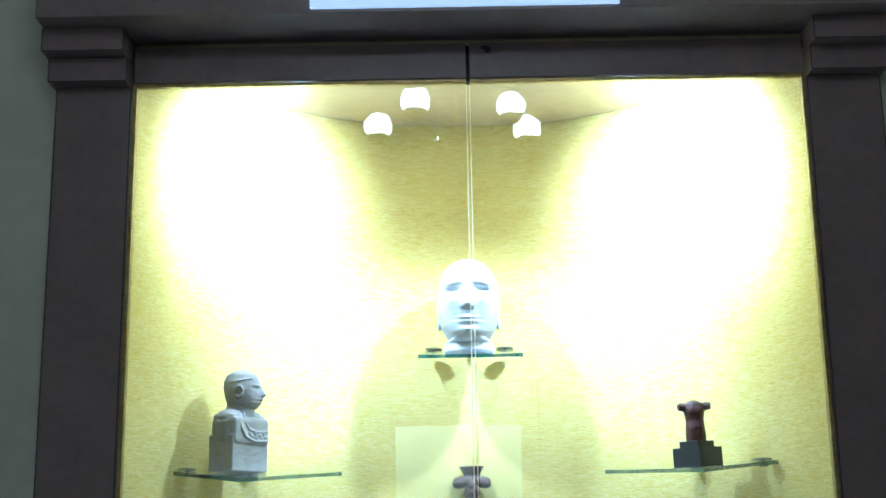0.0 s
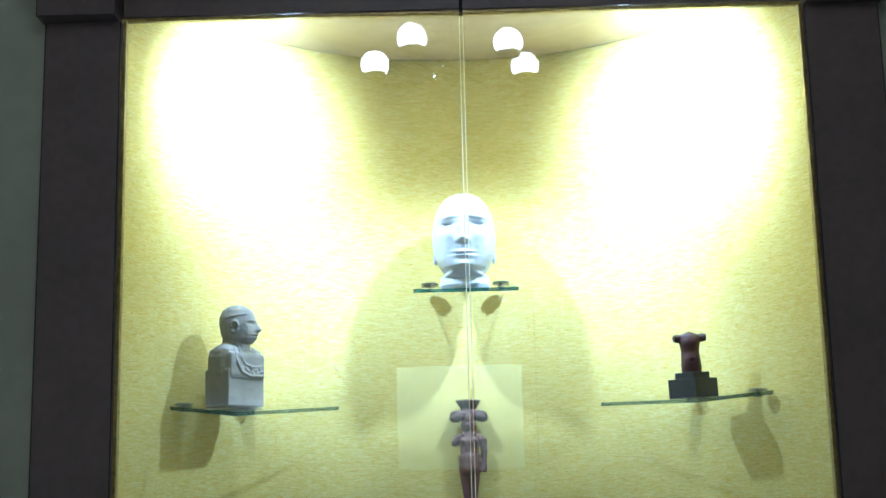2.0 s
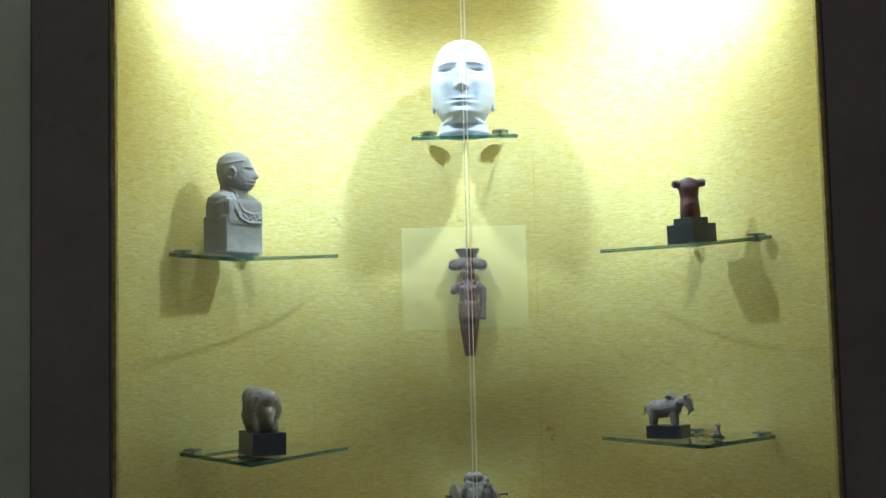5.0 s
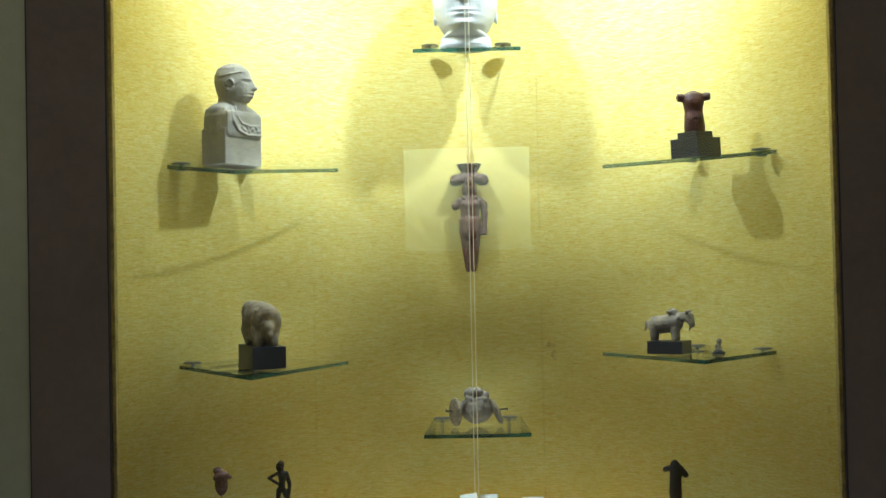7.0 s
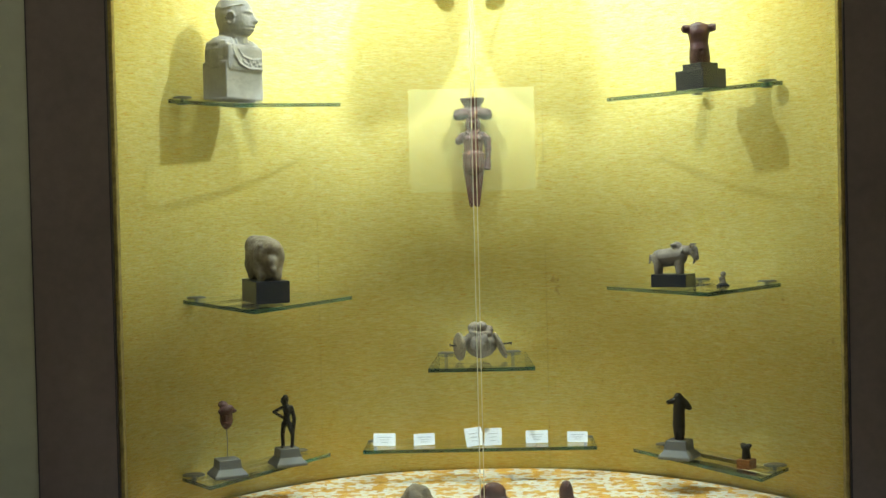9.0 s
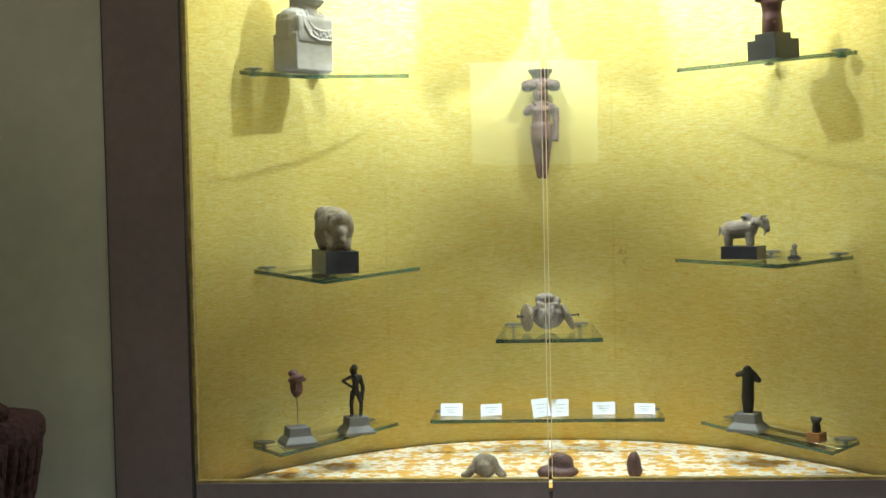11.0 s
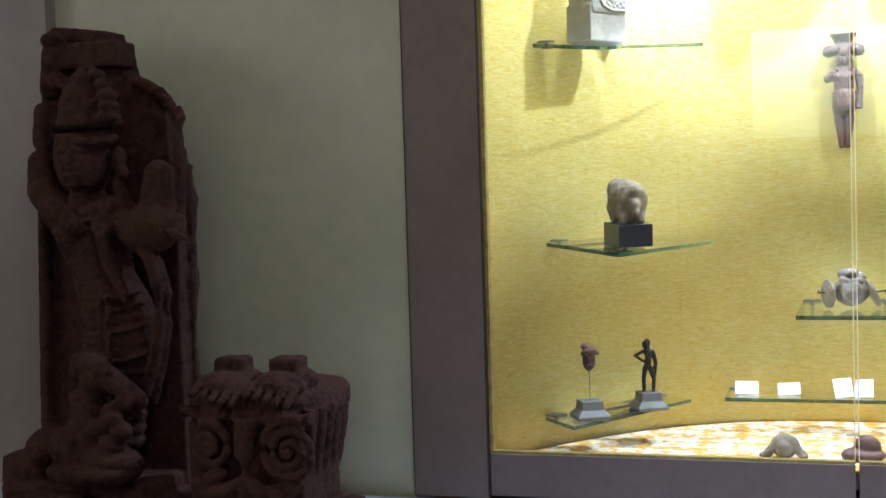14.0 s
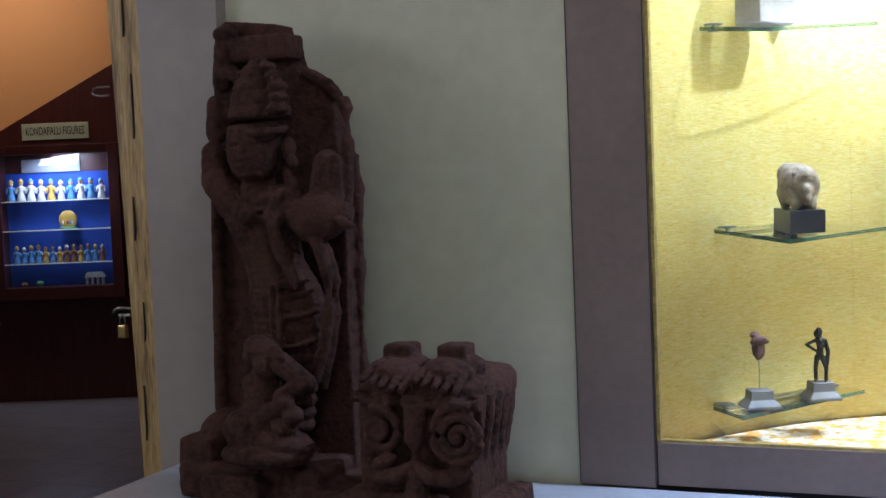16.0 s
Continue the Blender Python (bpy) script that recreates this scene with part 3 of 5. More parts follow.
def white_head():
    """A hollow-eyed plaster head with a short neck, rising from its shelf."""
    rows = [(0.0, 0.055, 0.050, 0.060), (0.018, 0.052, 0.046, 0.060), (0.020, 0.052, 0.060, 0.062), (0.026, 0.040, 0.074, 0.064), (0.036, 0.049, 0.084, 0.068), (0.052, 0.0585, 0.088, 0.074),
            (0.075, 0.0665, 0.090, 0.080), (0.10, 0.0690, 0.091, 0.084), (0.13, 0.0670, 0.090, 0.084), (0.155, 0.0615, 0.084, 0.078), (0.175, 0.053, 0.074, 0.066),
            (0.190, 0.041, 0.058, 0.050), (0.199, 0.026, 0.038, 0.032), (0.203, 0.008, 0.012, 0.010)]
    feats = [(0, 0.108, 0.0065, 0.024, 0.011), (0, 0.0895, 0.0095, 0.0085, 0.016), (0.0085, 0.0865, 0.005, 0.005, 0.006), (-0.0085, 0.0865, 0.005, 0.005, 0.006),
             (0, 0.079, 0.009, 0.003, -0.005), (0, 0.0735, 0.004, 0.007, -0.0018)]
    for s in (-1, 1):
        # brow, hollow eye with its lids, cheek
        feats += [(s * 0.022, 0.1385, 0.012, 0.0036, 0.0062), (s * 0.043, 0.1365, 0.011, 0.0036, 0.0050), (s * 0.031, 0.1270, 0.0180, 0.0060, -0.0060), (s * 0.031, 0.1245, 0.0125, 0.0034, -0.0180), (s * 0.024, 0.1345, 0.011, 0.0016, -0.0060), (s * 0.042, 0.1330, 0.010, 0.0016, -0.0055),
                  (s * 0.031, 0.1160, 0.014, 0.0020, 0.0026), (s * 0.031, 0.1320, 0.015, 0.0014, 0.0014), (s * 0.036, 0.098, 0.016, 0.014, 0.0055), (s * 0.027, 0.066, 0.005, 0.008, -0.0025)]
    feats += [(0, 0.0615, 0.018, 0.0030, 0.0055), (0, 0.0582, 0.024, 0.0013, -0.0065), (0.021, 0.0605, 0.006, 0.0016, -0.003), (-0.021, 0.0605, 0.006, 0.0016, -0.003), (0, 0.0545, 0.014, 0.0034, 0.0048), (0, 0.047, 0.016, 0.004, -0.0045), (0, 0.036, 0.015, 0.008, 0.0075)]
    bm = face_form(rows, feats, Matrix.Identity(4))
    ball((-0.064, 0.016, 0.066), (0.005, 0.010, 0.014), bm, seg=12)
    ball((0.064, 0.016, 0.066), (0.005, 0.010, 0.014), bm, seg=12)
    return thing("plaster_head", bm, PLASTER, "life-like white plaster head with hollow eyes on a glass shelf", "sculpture", smooth=True, at=pose(0.048, 2.858, 1.9800, -1, 0, -2))


white_head()


def stone_bust():
    """A small bearded bust with a robe over one shoulder."""
    bm = bmesh.new()
    box((-0.052, -0.030, 0.0), (0.052, 0.032, 0.070), 0.002, bm)
    box((-0.053, -0.031, 0.040), (0.053, 0.033, 0.116), 0.021, bm)
    # the chest stands a little proud of the block below it
    box((-0.050, -0.0350, 0.052), (0.050, -0.015, 0.104), 0.008, bm)
    for s in (-1, 1):
        ball((s * 0.030, 0.001, 0.102), (0.0225, 0.031, 0.019), bm)
    ball((0, 0.003, 0.112), (0.038, 0.028, 0.018), bm)
    # the robe: a smooth fold from the neck over one shoulder, its carved border across the chest
    tube([(-0.026, -0.020, 0.118), (-0.036, -0.033, 0.100), (-0.034, -0.0365, 0.082), (-0.022, -0.0370, 0.066), (0.004, -0.0368, 0.058), (0.046, -0.0355, 0.060)], [0.0022, 0.0026, 0.0026, 0.0026, 0.0024, 0.002], 10, bm)
    tube([(-0.018, -0.026, 0.116), (-0.022, -0.0355, 0.094), (-0.010, -0.0365, 0.080), (0.014, -0.0365, 0.076), (0.046, -0.0345, 0.080)], [0.0012, 0.0015, 0.0015, 0.0015, 0.0012], 8, bm)
    for k in range(14):
        a = 2.4 * k
        ball((-0.024 + 0.0050 * k, -0.0362, 0.069 + 0.0045 * math.sin(a)), (0.0030, 0.0020, 0.0030), bm, seg=8)
    tube([(0, 0, 0.10), (0, -0.004, 0.145)], [0.029, 0.027], 16, bm)
    head = [(0.128, 0.012, 0.012, 0.012), (0.130, 0.0215, 0.028, 0.020), (0.138, 0.0265, 0.034, 0.026), (0.15, 0.0290, 0.035, 0.031), (0.165, 0.0300, 0.034, 0.034), (0.178, 0.0285, 0.031, 0.034), (0.19, 0.023, 0.025, 0.029), (0.198, 0.013, 0.014, 0.017), (0.2005, 0.004, 0.004, 0.005)]
    feats = [(0, 0.158, 0.0045, 0.009, 0.007), (0, 0.1525, 0.006, 0.004, 0.006), (0.0125, 0.1645, 0.0075, 0.0028, -0.004), (-0.0125, 0.1645, 0.0075, 0.0028, -0.004),
             (0.012, 0.1695, 0.010, 0.0025, 0.0025), (-0.012, 0.1695, 0.010, 0.0025, 0.0025), (0, 0.1445, 0.011, 0.0022, 0.004), (0, 0.1418, 0.012, 0.0012, -0.003), (0, 0.139, 0.009, 0.002, 0.003)]
    turned = pose(0, -0.006, 0.2, 0, 0, 22) @ Matrix.Scale(1.09, 4) @ pose(0, 0, -0.2)
    face_form(head, feats, turned, bm=bm)
    for s in (-1, 1):
        tube([turned @ Vector((s * 0.030, -0.004 + 0.007 * math.cos(a), 0.158 + 0.010 * math.sin(a))) for a in np.linspace(0, 5.6, 12)], 0.0026, 8, bm)
    band = [(0.0295 * math.sin(a), -0.0335 * math.cos(a), 0.1775 + 0.006 * math.cos(a)) for a in np.linspace(0, 2 * math.pi, 24)]
    tube([turned @ Vector(v) for v in band], 0.0008, 6, bm)
    ob = thing("stone_bust", bm, GREY_STONE, "pale grey stone bust with a robe over one shoulder", "sculpture", at=pose(-0.412, 2.660, 1.7235, 0, 0, 58))
    return sculpted(ob, 0.0015, 1, 0.0012, 0.012)


stone_bust()


def plinth(name, w, d, h, mat, parent, z=0.0, bevel=0.0012):
    return part(name, box((-w / 2, -d / 2, z), (w / 2, d / 2, z + h), bevel), mat, parent)


def red_torso():
    base = thing("torso_statuette", label="small red stone torso on a stepped black base", category="sculpture", at=pose(0.489, 2.660, 1.7200, 0, -2.5, 40))
    plinth("lower_block", 0.068, 0.068, 0.037, BLACK_BASE, base)
    plinth("upper_block", 0.050, 0.046, 0.012, BLACK_BASE, base, 0.0374)
    bm = bmesh.new()
    rows = [(0.0, 0.0195, 0.014, 0.013), (0.012, 0.0200, 0.0165, 0.015), (0.026, 0.0190, 0.0185, 0.014), (0.040, 0.0175, 0.015, 0.013), (0.052, 0.0195, 0.0155, 0.014), (0.064, 0.0220, 0.0155, 0.014), (0.073, 0.0205, 0.012, 0.012), (0.078, 0.011, 0.008, 0.008)]
    face_form(rows, [(0, 0.024, 0.003, 0.003, -0.003), (0.009, 0.058, 0.008, 0.006, 0.002), (-0.009, 0.058, 0.008, 0.006, 0.002)], Matrix.Identity(4), bm=bm)
    for s in (-1, 1):
        ball((s * 0.024, -0.001, 0.068), (0.0095, 0.0095, 0.0085), bm)
        tube([(s * 0.029 + 0.001 * s, -0.006 + 0.0055 * math.cos(a), 0.068 + 0.0055 * math.sin(a)) for a in np.linspace(0, 2 * math.pi, 14)], 0.0022, 8, bm)
    tube([(0.0055 * math.cos(a), 0.0055 * math.sin(a) - 0.001, 0.0785) for a in np.linspace(0, 2 * math.pi, 14)], 0.0018, 8, bm)
    t = part("torso", bm, RED_STONE, base, "polished dark red stone torso", at=pose(0, 0, 0.0488, 0, 0, -40))
    sculpted(t, 0.0013, 2, 0.0006, 0.01)


red_torso()


def goddess():
    """A hand-modelled terracotta figure with a flared headdress, on the back of the case."""
    bm = bmesh.new()
    lathe([(0.018, 0.196), (0.016, 0.206), (0.017, 0.216), (0.024, 0.226), (0.027, 0.232), (0.0265, 0.235), (0.018, 0.231)], 24, bm, Matrix.Diagonal((1, 0.7, 1, 1)))
    ball((0, -0.002, 0.203), (0.027, 0.013, 0.013), bm)
    for s in (-1, 1):
        ball((s * 0.025, -0.003, 0.199), (0.0180, 0.015, 0.0125), bm, (0, s * 20, 0))
        tube([(s * 0.026 + 0.013 * math.cos(a), -0.012, 0.2005 + 0.0075 * math.sin(a)) for a in np.linspace(0, 2 * math.pi, 16)], 0.0032, 8, bm)
        capsule((s * 0.021, 0, 0.152), (s * 0.031, 0.001, 0.142), 0.0095, 0.0085, bm)
        ball((s * 0.0125, -0.014, 0.1455), (0.0068, 0.007, 0.0068), bm)
        capsule((s * 0.0100, 0, 0.088), (s * 0.0062, 0.002, 0.004), 0.0140, 0.0055, bm)
    ball((0, -0.012, 0.193), (0.010, 0.008, 0.012), bm)
    ball((0, -0.006, 0.178), (0.0170, 0.013, 0.018), bm)
    ball((0.0, -0.018, 0.178), (0.003, 0.005, 0.006), bm)
    for s in (-1, 1):
        tube([(s * 0.0055 + 0.0035 * math.cos(a), -0.0175, 0.1815 + 0.003 * math.sin(a)) for a in np.linspace(0, 2 * math.pi, 10)], 0.0013, 6, bm)
    capsule((0, 0, 0.162), (0, 0, 0.142), 0.017, 0.0225, bm)
    capsule((0, 0, 0.142), (0, 0, 0.108), 0.0215, 0.0190, bm)
    tube([(0.022 * math.cos(a), 0.012 * math.sin(a), 0.113) for a in np.linspace(0, 2 * math.pi, 20)], 0.0035, 8, bm)
    capsule((0, 0, 0.108), (0, 0, 0.088), 0.0230, 0.0235, bm)
    tube([(0.023 * math.cos(a), 0.013 * math.sin(a), 0.086) for a in np.linspace(0, 2 * math.pi, 20)], 0.0025, 8, bm)
    tube([(0.029, 0, 0.15), (0.032, -0.001, 0.125), (0.031, -0.003, 0.09), (0.029, -0.005, 0.079)], [0.0095, 0.0080, 0.0070, 0.0075], 10, bm)
    tube([(-0.031, 0, 0.146), (-0.0345, 0, 0.138)], [0.008, 0.005], 10, bm)
    for k in range(9):
        a = math.pi * (0.15 + 0.7 * k / 8)
        ball((0.016 * math.cos(a), -0.0135, 0.166 - 0.011 * math.sin(a)), 0.0026, bm, seg=8)
    ob = thing("terracotta_figurine", bm, TERRACOTTA, "red-brown terracotta figurine with flared headdress fixed to the yellow back", "figurine", at=pose(0.049, 2.951, 1.510, 0, 0, 0))
    sculpted(ob, 0.0014, 2, 0.0012, 0.012)


goddess()


def crouching_animal():
    base = thing("clay_bear", label="buff clay crouching animal on a black block", category="figurine", at=pose(-0.362, 2.665, 1.3312, 3, 0, 29))
    plinth("block", 0.068, 0.085, 0.043, BLACK_BASE, base)
    bm = bmesh.new()
    ball((-0.002, 0.012, 0.038), (0.033, 0.038, 0.034), bm)
    ball((0.003, -0.018, 0.039), (0.029, 0.024, 0.030), bm)
    ball((0.002, -0.034, 0.030), (0.012, 0.014, 0.015), bm)
    capsule((0.002, -0.036, 0.032), (0.003, -0.044, 0.018), 0.0085, 0.0065, bm)
    for s in (-1, 1):
        capsule((s * 0.017, -0.020, 0.026), (s * 0.015, -0.028, 0.007), 0.011, 0.009, bm)
        capsule((s * 0.020, 0.030, 0.026), (s * 0.018, 0.026, 0.006), 0.013, 0.009, bm)
        ball((s * 0.016, -0.026, 0.056), (0.006, 0.004, 0.006), bm)
    ball((0, -0.002, 0.017), (0.026, 0.036, 0.017), bm)
    ball((-0.012, 0.030, 0.053), (0.020, 0.018, 0.019), bm)
    ball((0.004, -0.030, 0.050), (0.018, 0.014, 0.014), bm)
    a = part("animal", bm, CLAY, base, "buff clay animal", at=pose(0, 0, 0.0428, 0, 0, -3) @ Matrix.Diagonal((1.04, 0.95, 1.2, 1)))
    sculpted(a, 0.0018, 4, 0.0016, 0.02)


crouching_animal()


def bull():
    base = thing("clay_bull", label="pale clay bull with a hump on a black block", category="figurine", at=pose(0.432, 2.685, 1.3410, 0, 0, -30))
    plinth("block", 0.072, 0.052, 0.025, BLACK_BASE, base)
    bm = bmesh.new()
    capsule((-0.024, 0, 0.031), (0.010, 0, 0.034), 0.0180, 0.0185, bm)
    ball((0.008, 0, 0.050), (0.012, 0.011, 0.013), bm)
    capsule((0.006, -0.008, 0.056), (0.000, -0.014, 0.056), 0.004, 0.003, bm)
    tube([(0.022 + 0.003 * math.cos(a), 0.013 * math.cos(a), 0.040 + 0.013 * math.sin(a)) for a in np.linspace(0, 2 * math.pi, 14)], 0.003, 8, bm)
    capsule((0.018, 0, 0.044), (0.036, -0.006, 0.047), 0.0105, 0.009, bm)
    capsule((0.040, -0.007, 0.046), (0.046, -0.010, 0.032), 0.0100, 0.0065, bm)
    capsule((0.044, -0.009, 0.030), (0.041, -0.010, 0.020), 0.003, 0.0015, bm)
    for s in (-1, 1):
        tube([(0.036, -0.006 + s * 0.005, 0.052), (0.038, -0.006 + s * 0.013, 0.057), (0.045, -0.007 + s * 0.014, 0.058)], [0.0038, 0.003, 0.0018], 8, bm)
        capsule((0.012, s * 0.009, 0.024), (0.013, s * 0.010, 0.003), 0.0090, 0.0068, bm)
        capsule((-0.028, s * 0.009, 0.024), (-0.028, s * 0.010, 0.003), 0.0090, 0.0068, bm)
    tube([(-0.043, 0, 0.038), (-0.046, 0, 0.02)], [0.003, 0.002], 8, bm)
    a = part("animal", bm, PALE_CLAY, base, "pale clay bull", at=pose(0, 0, 0.0248, 0, 0, 12))
    sculpted(a, 0.0013, 2, 0.002, 0.012)
    small = thing("tiny_figurine", label="tiny clay figure on a round black base", category="figurine", at=(0.520, 2.645, 1.3420))
    part("round_base", lathe([(0.0125, 0), (0.0125, 0.003), (0.009, 0.004), (0.0085, 0.006)], 18), BLACK_BASE, small)
    bm = bmesh.new()
    capsule((0, 0, 0.0), (0, 0, 0.008), 0.0065, 0.005, bm)
    ball((0.001, -0.001, 0.017), 0.0055, bm)
    ball((-0.004, -0.001, 0.008), 0.004, bm)
    sculpted(part("figure", bm, CLAY, small, "pinkish clay figure", at=(0, 0, 0.0062)), 0.0011, 2)


bull()


def wheeled_toy():
    base = thing("wheeled_toy", label="clay toy animal on two wheels with an axle", category="clay toy", at=pose(0.051, 2.82, 1.1915, 0, 0, 4))
    bm = bmesh.new()
    ball((0.004, 0.006, 0.034), (0.034, 0.036, 0.030), bm)
    ball((0.002, -0.022, 0.034), (0.022, 0.014, 0.022), bm)
    ball((-0.010, -0.006, 0.068), (0.013, 0.015, 0.011), bm)
    ball((0.006, -0.004, 0.070), (0.013, 0.014, 0.010), bm, (0, 15, 0))
    ball((0.018, 0.000, 0.061), (0.012, 0.014, 0.011), bm)
    tube([(-0.020, -0.016, 0.060), (-0.002, -0.026, 0.054), (0.014, -0.024, 0.056), (0.024, -0.012, 0.054)], [0.005, 0.006, 0.006, 0.005], 8, bm)
    capsule((-0.012, -0.018, 0.055), (-0.030, -0.012, 0.040), 0.008, 0.009, bm)
    ball((0.010, -0.030, 0.045), (0.008, 0.006, 0.010), bm)
    sculpted(part("animal", bm, PALE_CLAY, base, "pale grey-brown clay animal"), 0.0016, 2, 0.004, 0.012)
    for x, lean, turn in ((-0.041, 0, 20), (0.043, -24, 6)):
        bm = lathe([(0.006, -0.006), (0.026, -0.0035), (0.029, -0.001), (0.029, 0.002), (0.026, 0.004), (0.006, 0.007)], 28)
        part("wheel", bm, CLAY, base, "buff clay disc wheel", smooth=True, at=pose(x, -0.006, 0.0295, 0, 90 + lean, turn))
    part("axle", tube([(-0.060, -0.006, 0.032), (-0.03, -0.006, 0.031), (0.03, -0.006, 0.031), (0.066, -0.006, 0.034)], 0.0018, 8), BRONZE, base, "thin dark axle")
    for x in (-0.060, 0.066):
        part("axle_end", ball((x, -0.006, 0.033), (0.0015, 0.004, 0.004), seg=10), BRONZE, base)


wheeled_toy()


def card(x, w, h, lean, turn, roll=0.0, y=2.835):
    c = thing("label_card", label="small white label card leaning on the long glass shelf", category="label card", group="label cards", at=pose(x - 0.004, y - 0.012, 1.0165, -lean, roll, turn))
    part("sheet", box((-w / 2, -0.0006, 0), (w / 2, 0.0006, h), 0.0002), PAPER, c)
    for k in range(3):
        lw = w * (0.62, 0.45, 0.3)[k]
        part("print_bar", box((-lw / 2, -0.0011, h * (0.66 - 0.2 * k)), (lw / 2, -0.0007, h * (0.66 - 0.2 * k) + 0.0008)), PRINT, c)


card(-0.146, 0.046, 0.028, 32, 3, 1)
card(-0.063, 0.044, 0.026, 32, -2, -3)
card(0.043, 0.036, 0.040, 30, 8, -5, 2.815)
card(0.079, 0.036, 0.038, 30, -10, -4, 2.817)
card(0.170, 0.046, 0.028, 32, -4, -1)
card(0.254, 0.042, 0.024, 32, -2, 1)


def grey_plinth(parent, w=0.060, h=0.036):
    r = math.sqrt(0.5) * w
    bm = lathe([(r * 1.16, 0), (r * 1.16, h * 0.16), (r * 0.86, h * 0.45), (r * 0.80, h * 0.5), (r * 0.74, h)], 4, None, pose(0, 0, 0, 0, 0, 45))
    bmesh.ops.bevel(bm, geom=list(bm.edges), offset=0.0008, segments=1, affect="EDGES")
    return part("plinth", bm, GREY_BASE, parent, "moulded grey plinth")


def mask_on_wire():
    base = thing("mask_fragment", label="terracotta mask fragment on a wire above a grey plinth", category="figurine", at=pose(-0.437, 2.622, 1.0000, 0, 0, 26))
    grey_plinth(base, 0.056, 0.034)
    part("wire", tube([(0, 0, 0.034), (0.001, 0, 0.06), (0, 0, 0.092)], 0.0010, 8), STEEL, base, "thin steel wire")
    bm = bmesh.new()
    ball((0, 0, 0.024), (0.0125, 0.011, 0.022), bm)
    ball((0, -0.006, 0.040), (0.016, 0.010, 0.009), bm, (0, -18, 0))
    ball((-0.006, 0, 0.050), (0.010, 0.009, 0.007), bm)
    ball((0.015, -0.003, 0.038), (0.006, 0.005, 0.004), bm)
    ball((0, -0.011, 0.026), (0.003, 0.004, 0.007), bm)
    ball((0, -0.010, 0.015), (0.006, 0.003, 0.002), bm)
    sculpted(part("mask", bm, TERRACOTTA, base, "pinkish terracotta mask", at=pose(0, 0, 0.088, 0, 0, -20)), 0.0012, 2, 0.0025, 0.01)


def bronze_dancer():
    base = thing("bronze_figure", label="thin dark bronze standing figure on a grey plinth", category="figurine", at=pose(-0.334, 2.705, 1.0045, 0, 0, 26))
    grey_plinth(base, 0.054, 0.034)
    bm = bmesh.new()
    c = capsule
    c((-0.008, 0, 0.003), (-0.0085, 0, 0.026), 0.0038, 0.0042, bm)
    c((-0.0085, 0, 0.026), (-0.005, 0, 0.048), 0.0042, 0.0055, bm)
    c((0.010, -0.004, 0.003), (0.0115, -0.006, 0.027), 0.0036, 0.004, bm)
    c((0.0115, -0.006, 0.027), (0.004, 0, 0.048), 0.0042, 0.0055, bm)
    c((0, 0, 0.050), (0.001, 0, 0.066), 0.0075, 0.006, bm)
    c((0.001, 0, 0.066), (0.001, 0, 0.078), 0.0065, 0.0085, bm)
    c((0.001, 0, 0.08), (0, 0, 0.09), 0.004, 0.004, bm)
    ball((-0.001, -0.001, 0.0965), (0.0068, 0.0075, 0.009), bm)
    ball((-0.006, 0.004, 0.092), (0.005, 0.005, 0.008), bm)
    c((-0.008, 0, 0.080), (-0.025, -0.003, 0.072), 0.0036, 0.003, bm)
    c((-0.025, -0.003, 0.072), (-0.007, -0.002, 0.060), 0.003, 0.003, bm)
    c((0.010, 0, 0.080), (0.0155, 0, 0.058), 0.0042, 0.0042, bm)
    c((0.0155, 0, 0.058), (0.013, -0.004, 0.034), 0.0042, 0.0036, bm)
    for s in (-1, 1):
        ball((s * 0.0045 + 0.001, -0.0065, 0.074), 0.0025, bm, seg=8)
        ball((s * 0.0095, -0.004, 0.002), (0.004, 0.007, 0.0022), bm, seg=8)
    sculpted(part("figure", bm, BRONZE, base, "dark bronze figure", at=pose(0, 0, 0.0338, 0, 0, -20)), 0.0011, 1, 0.0005, 0.006)


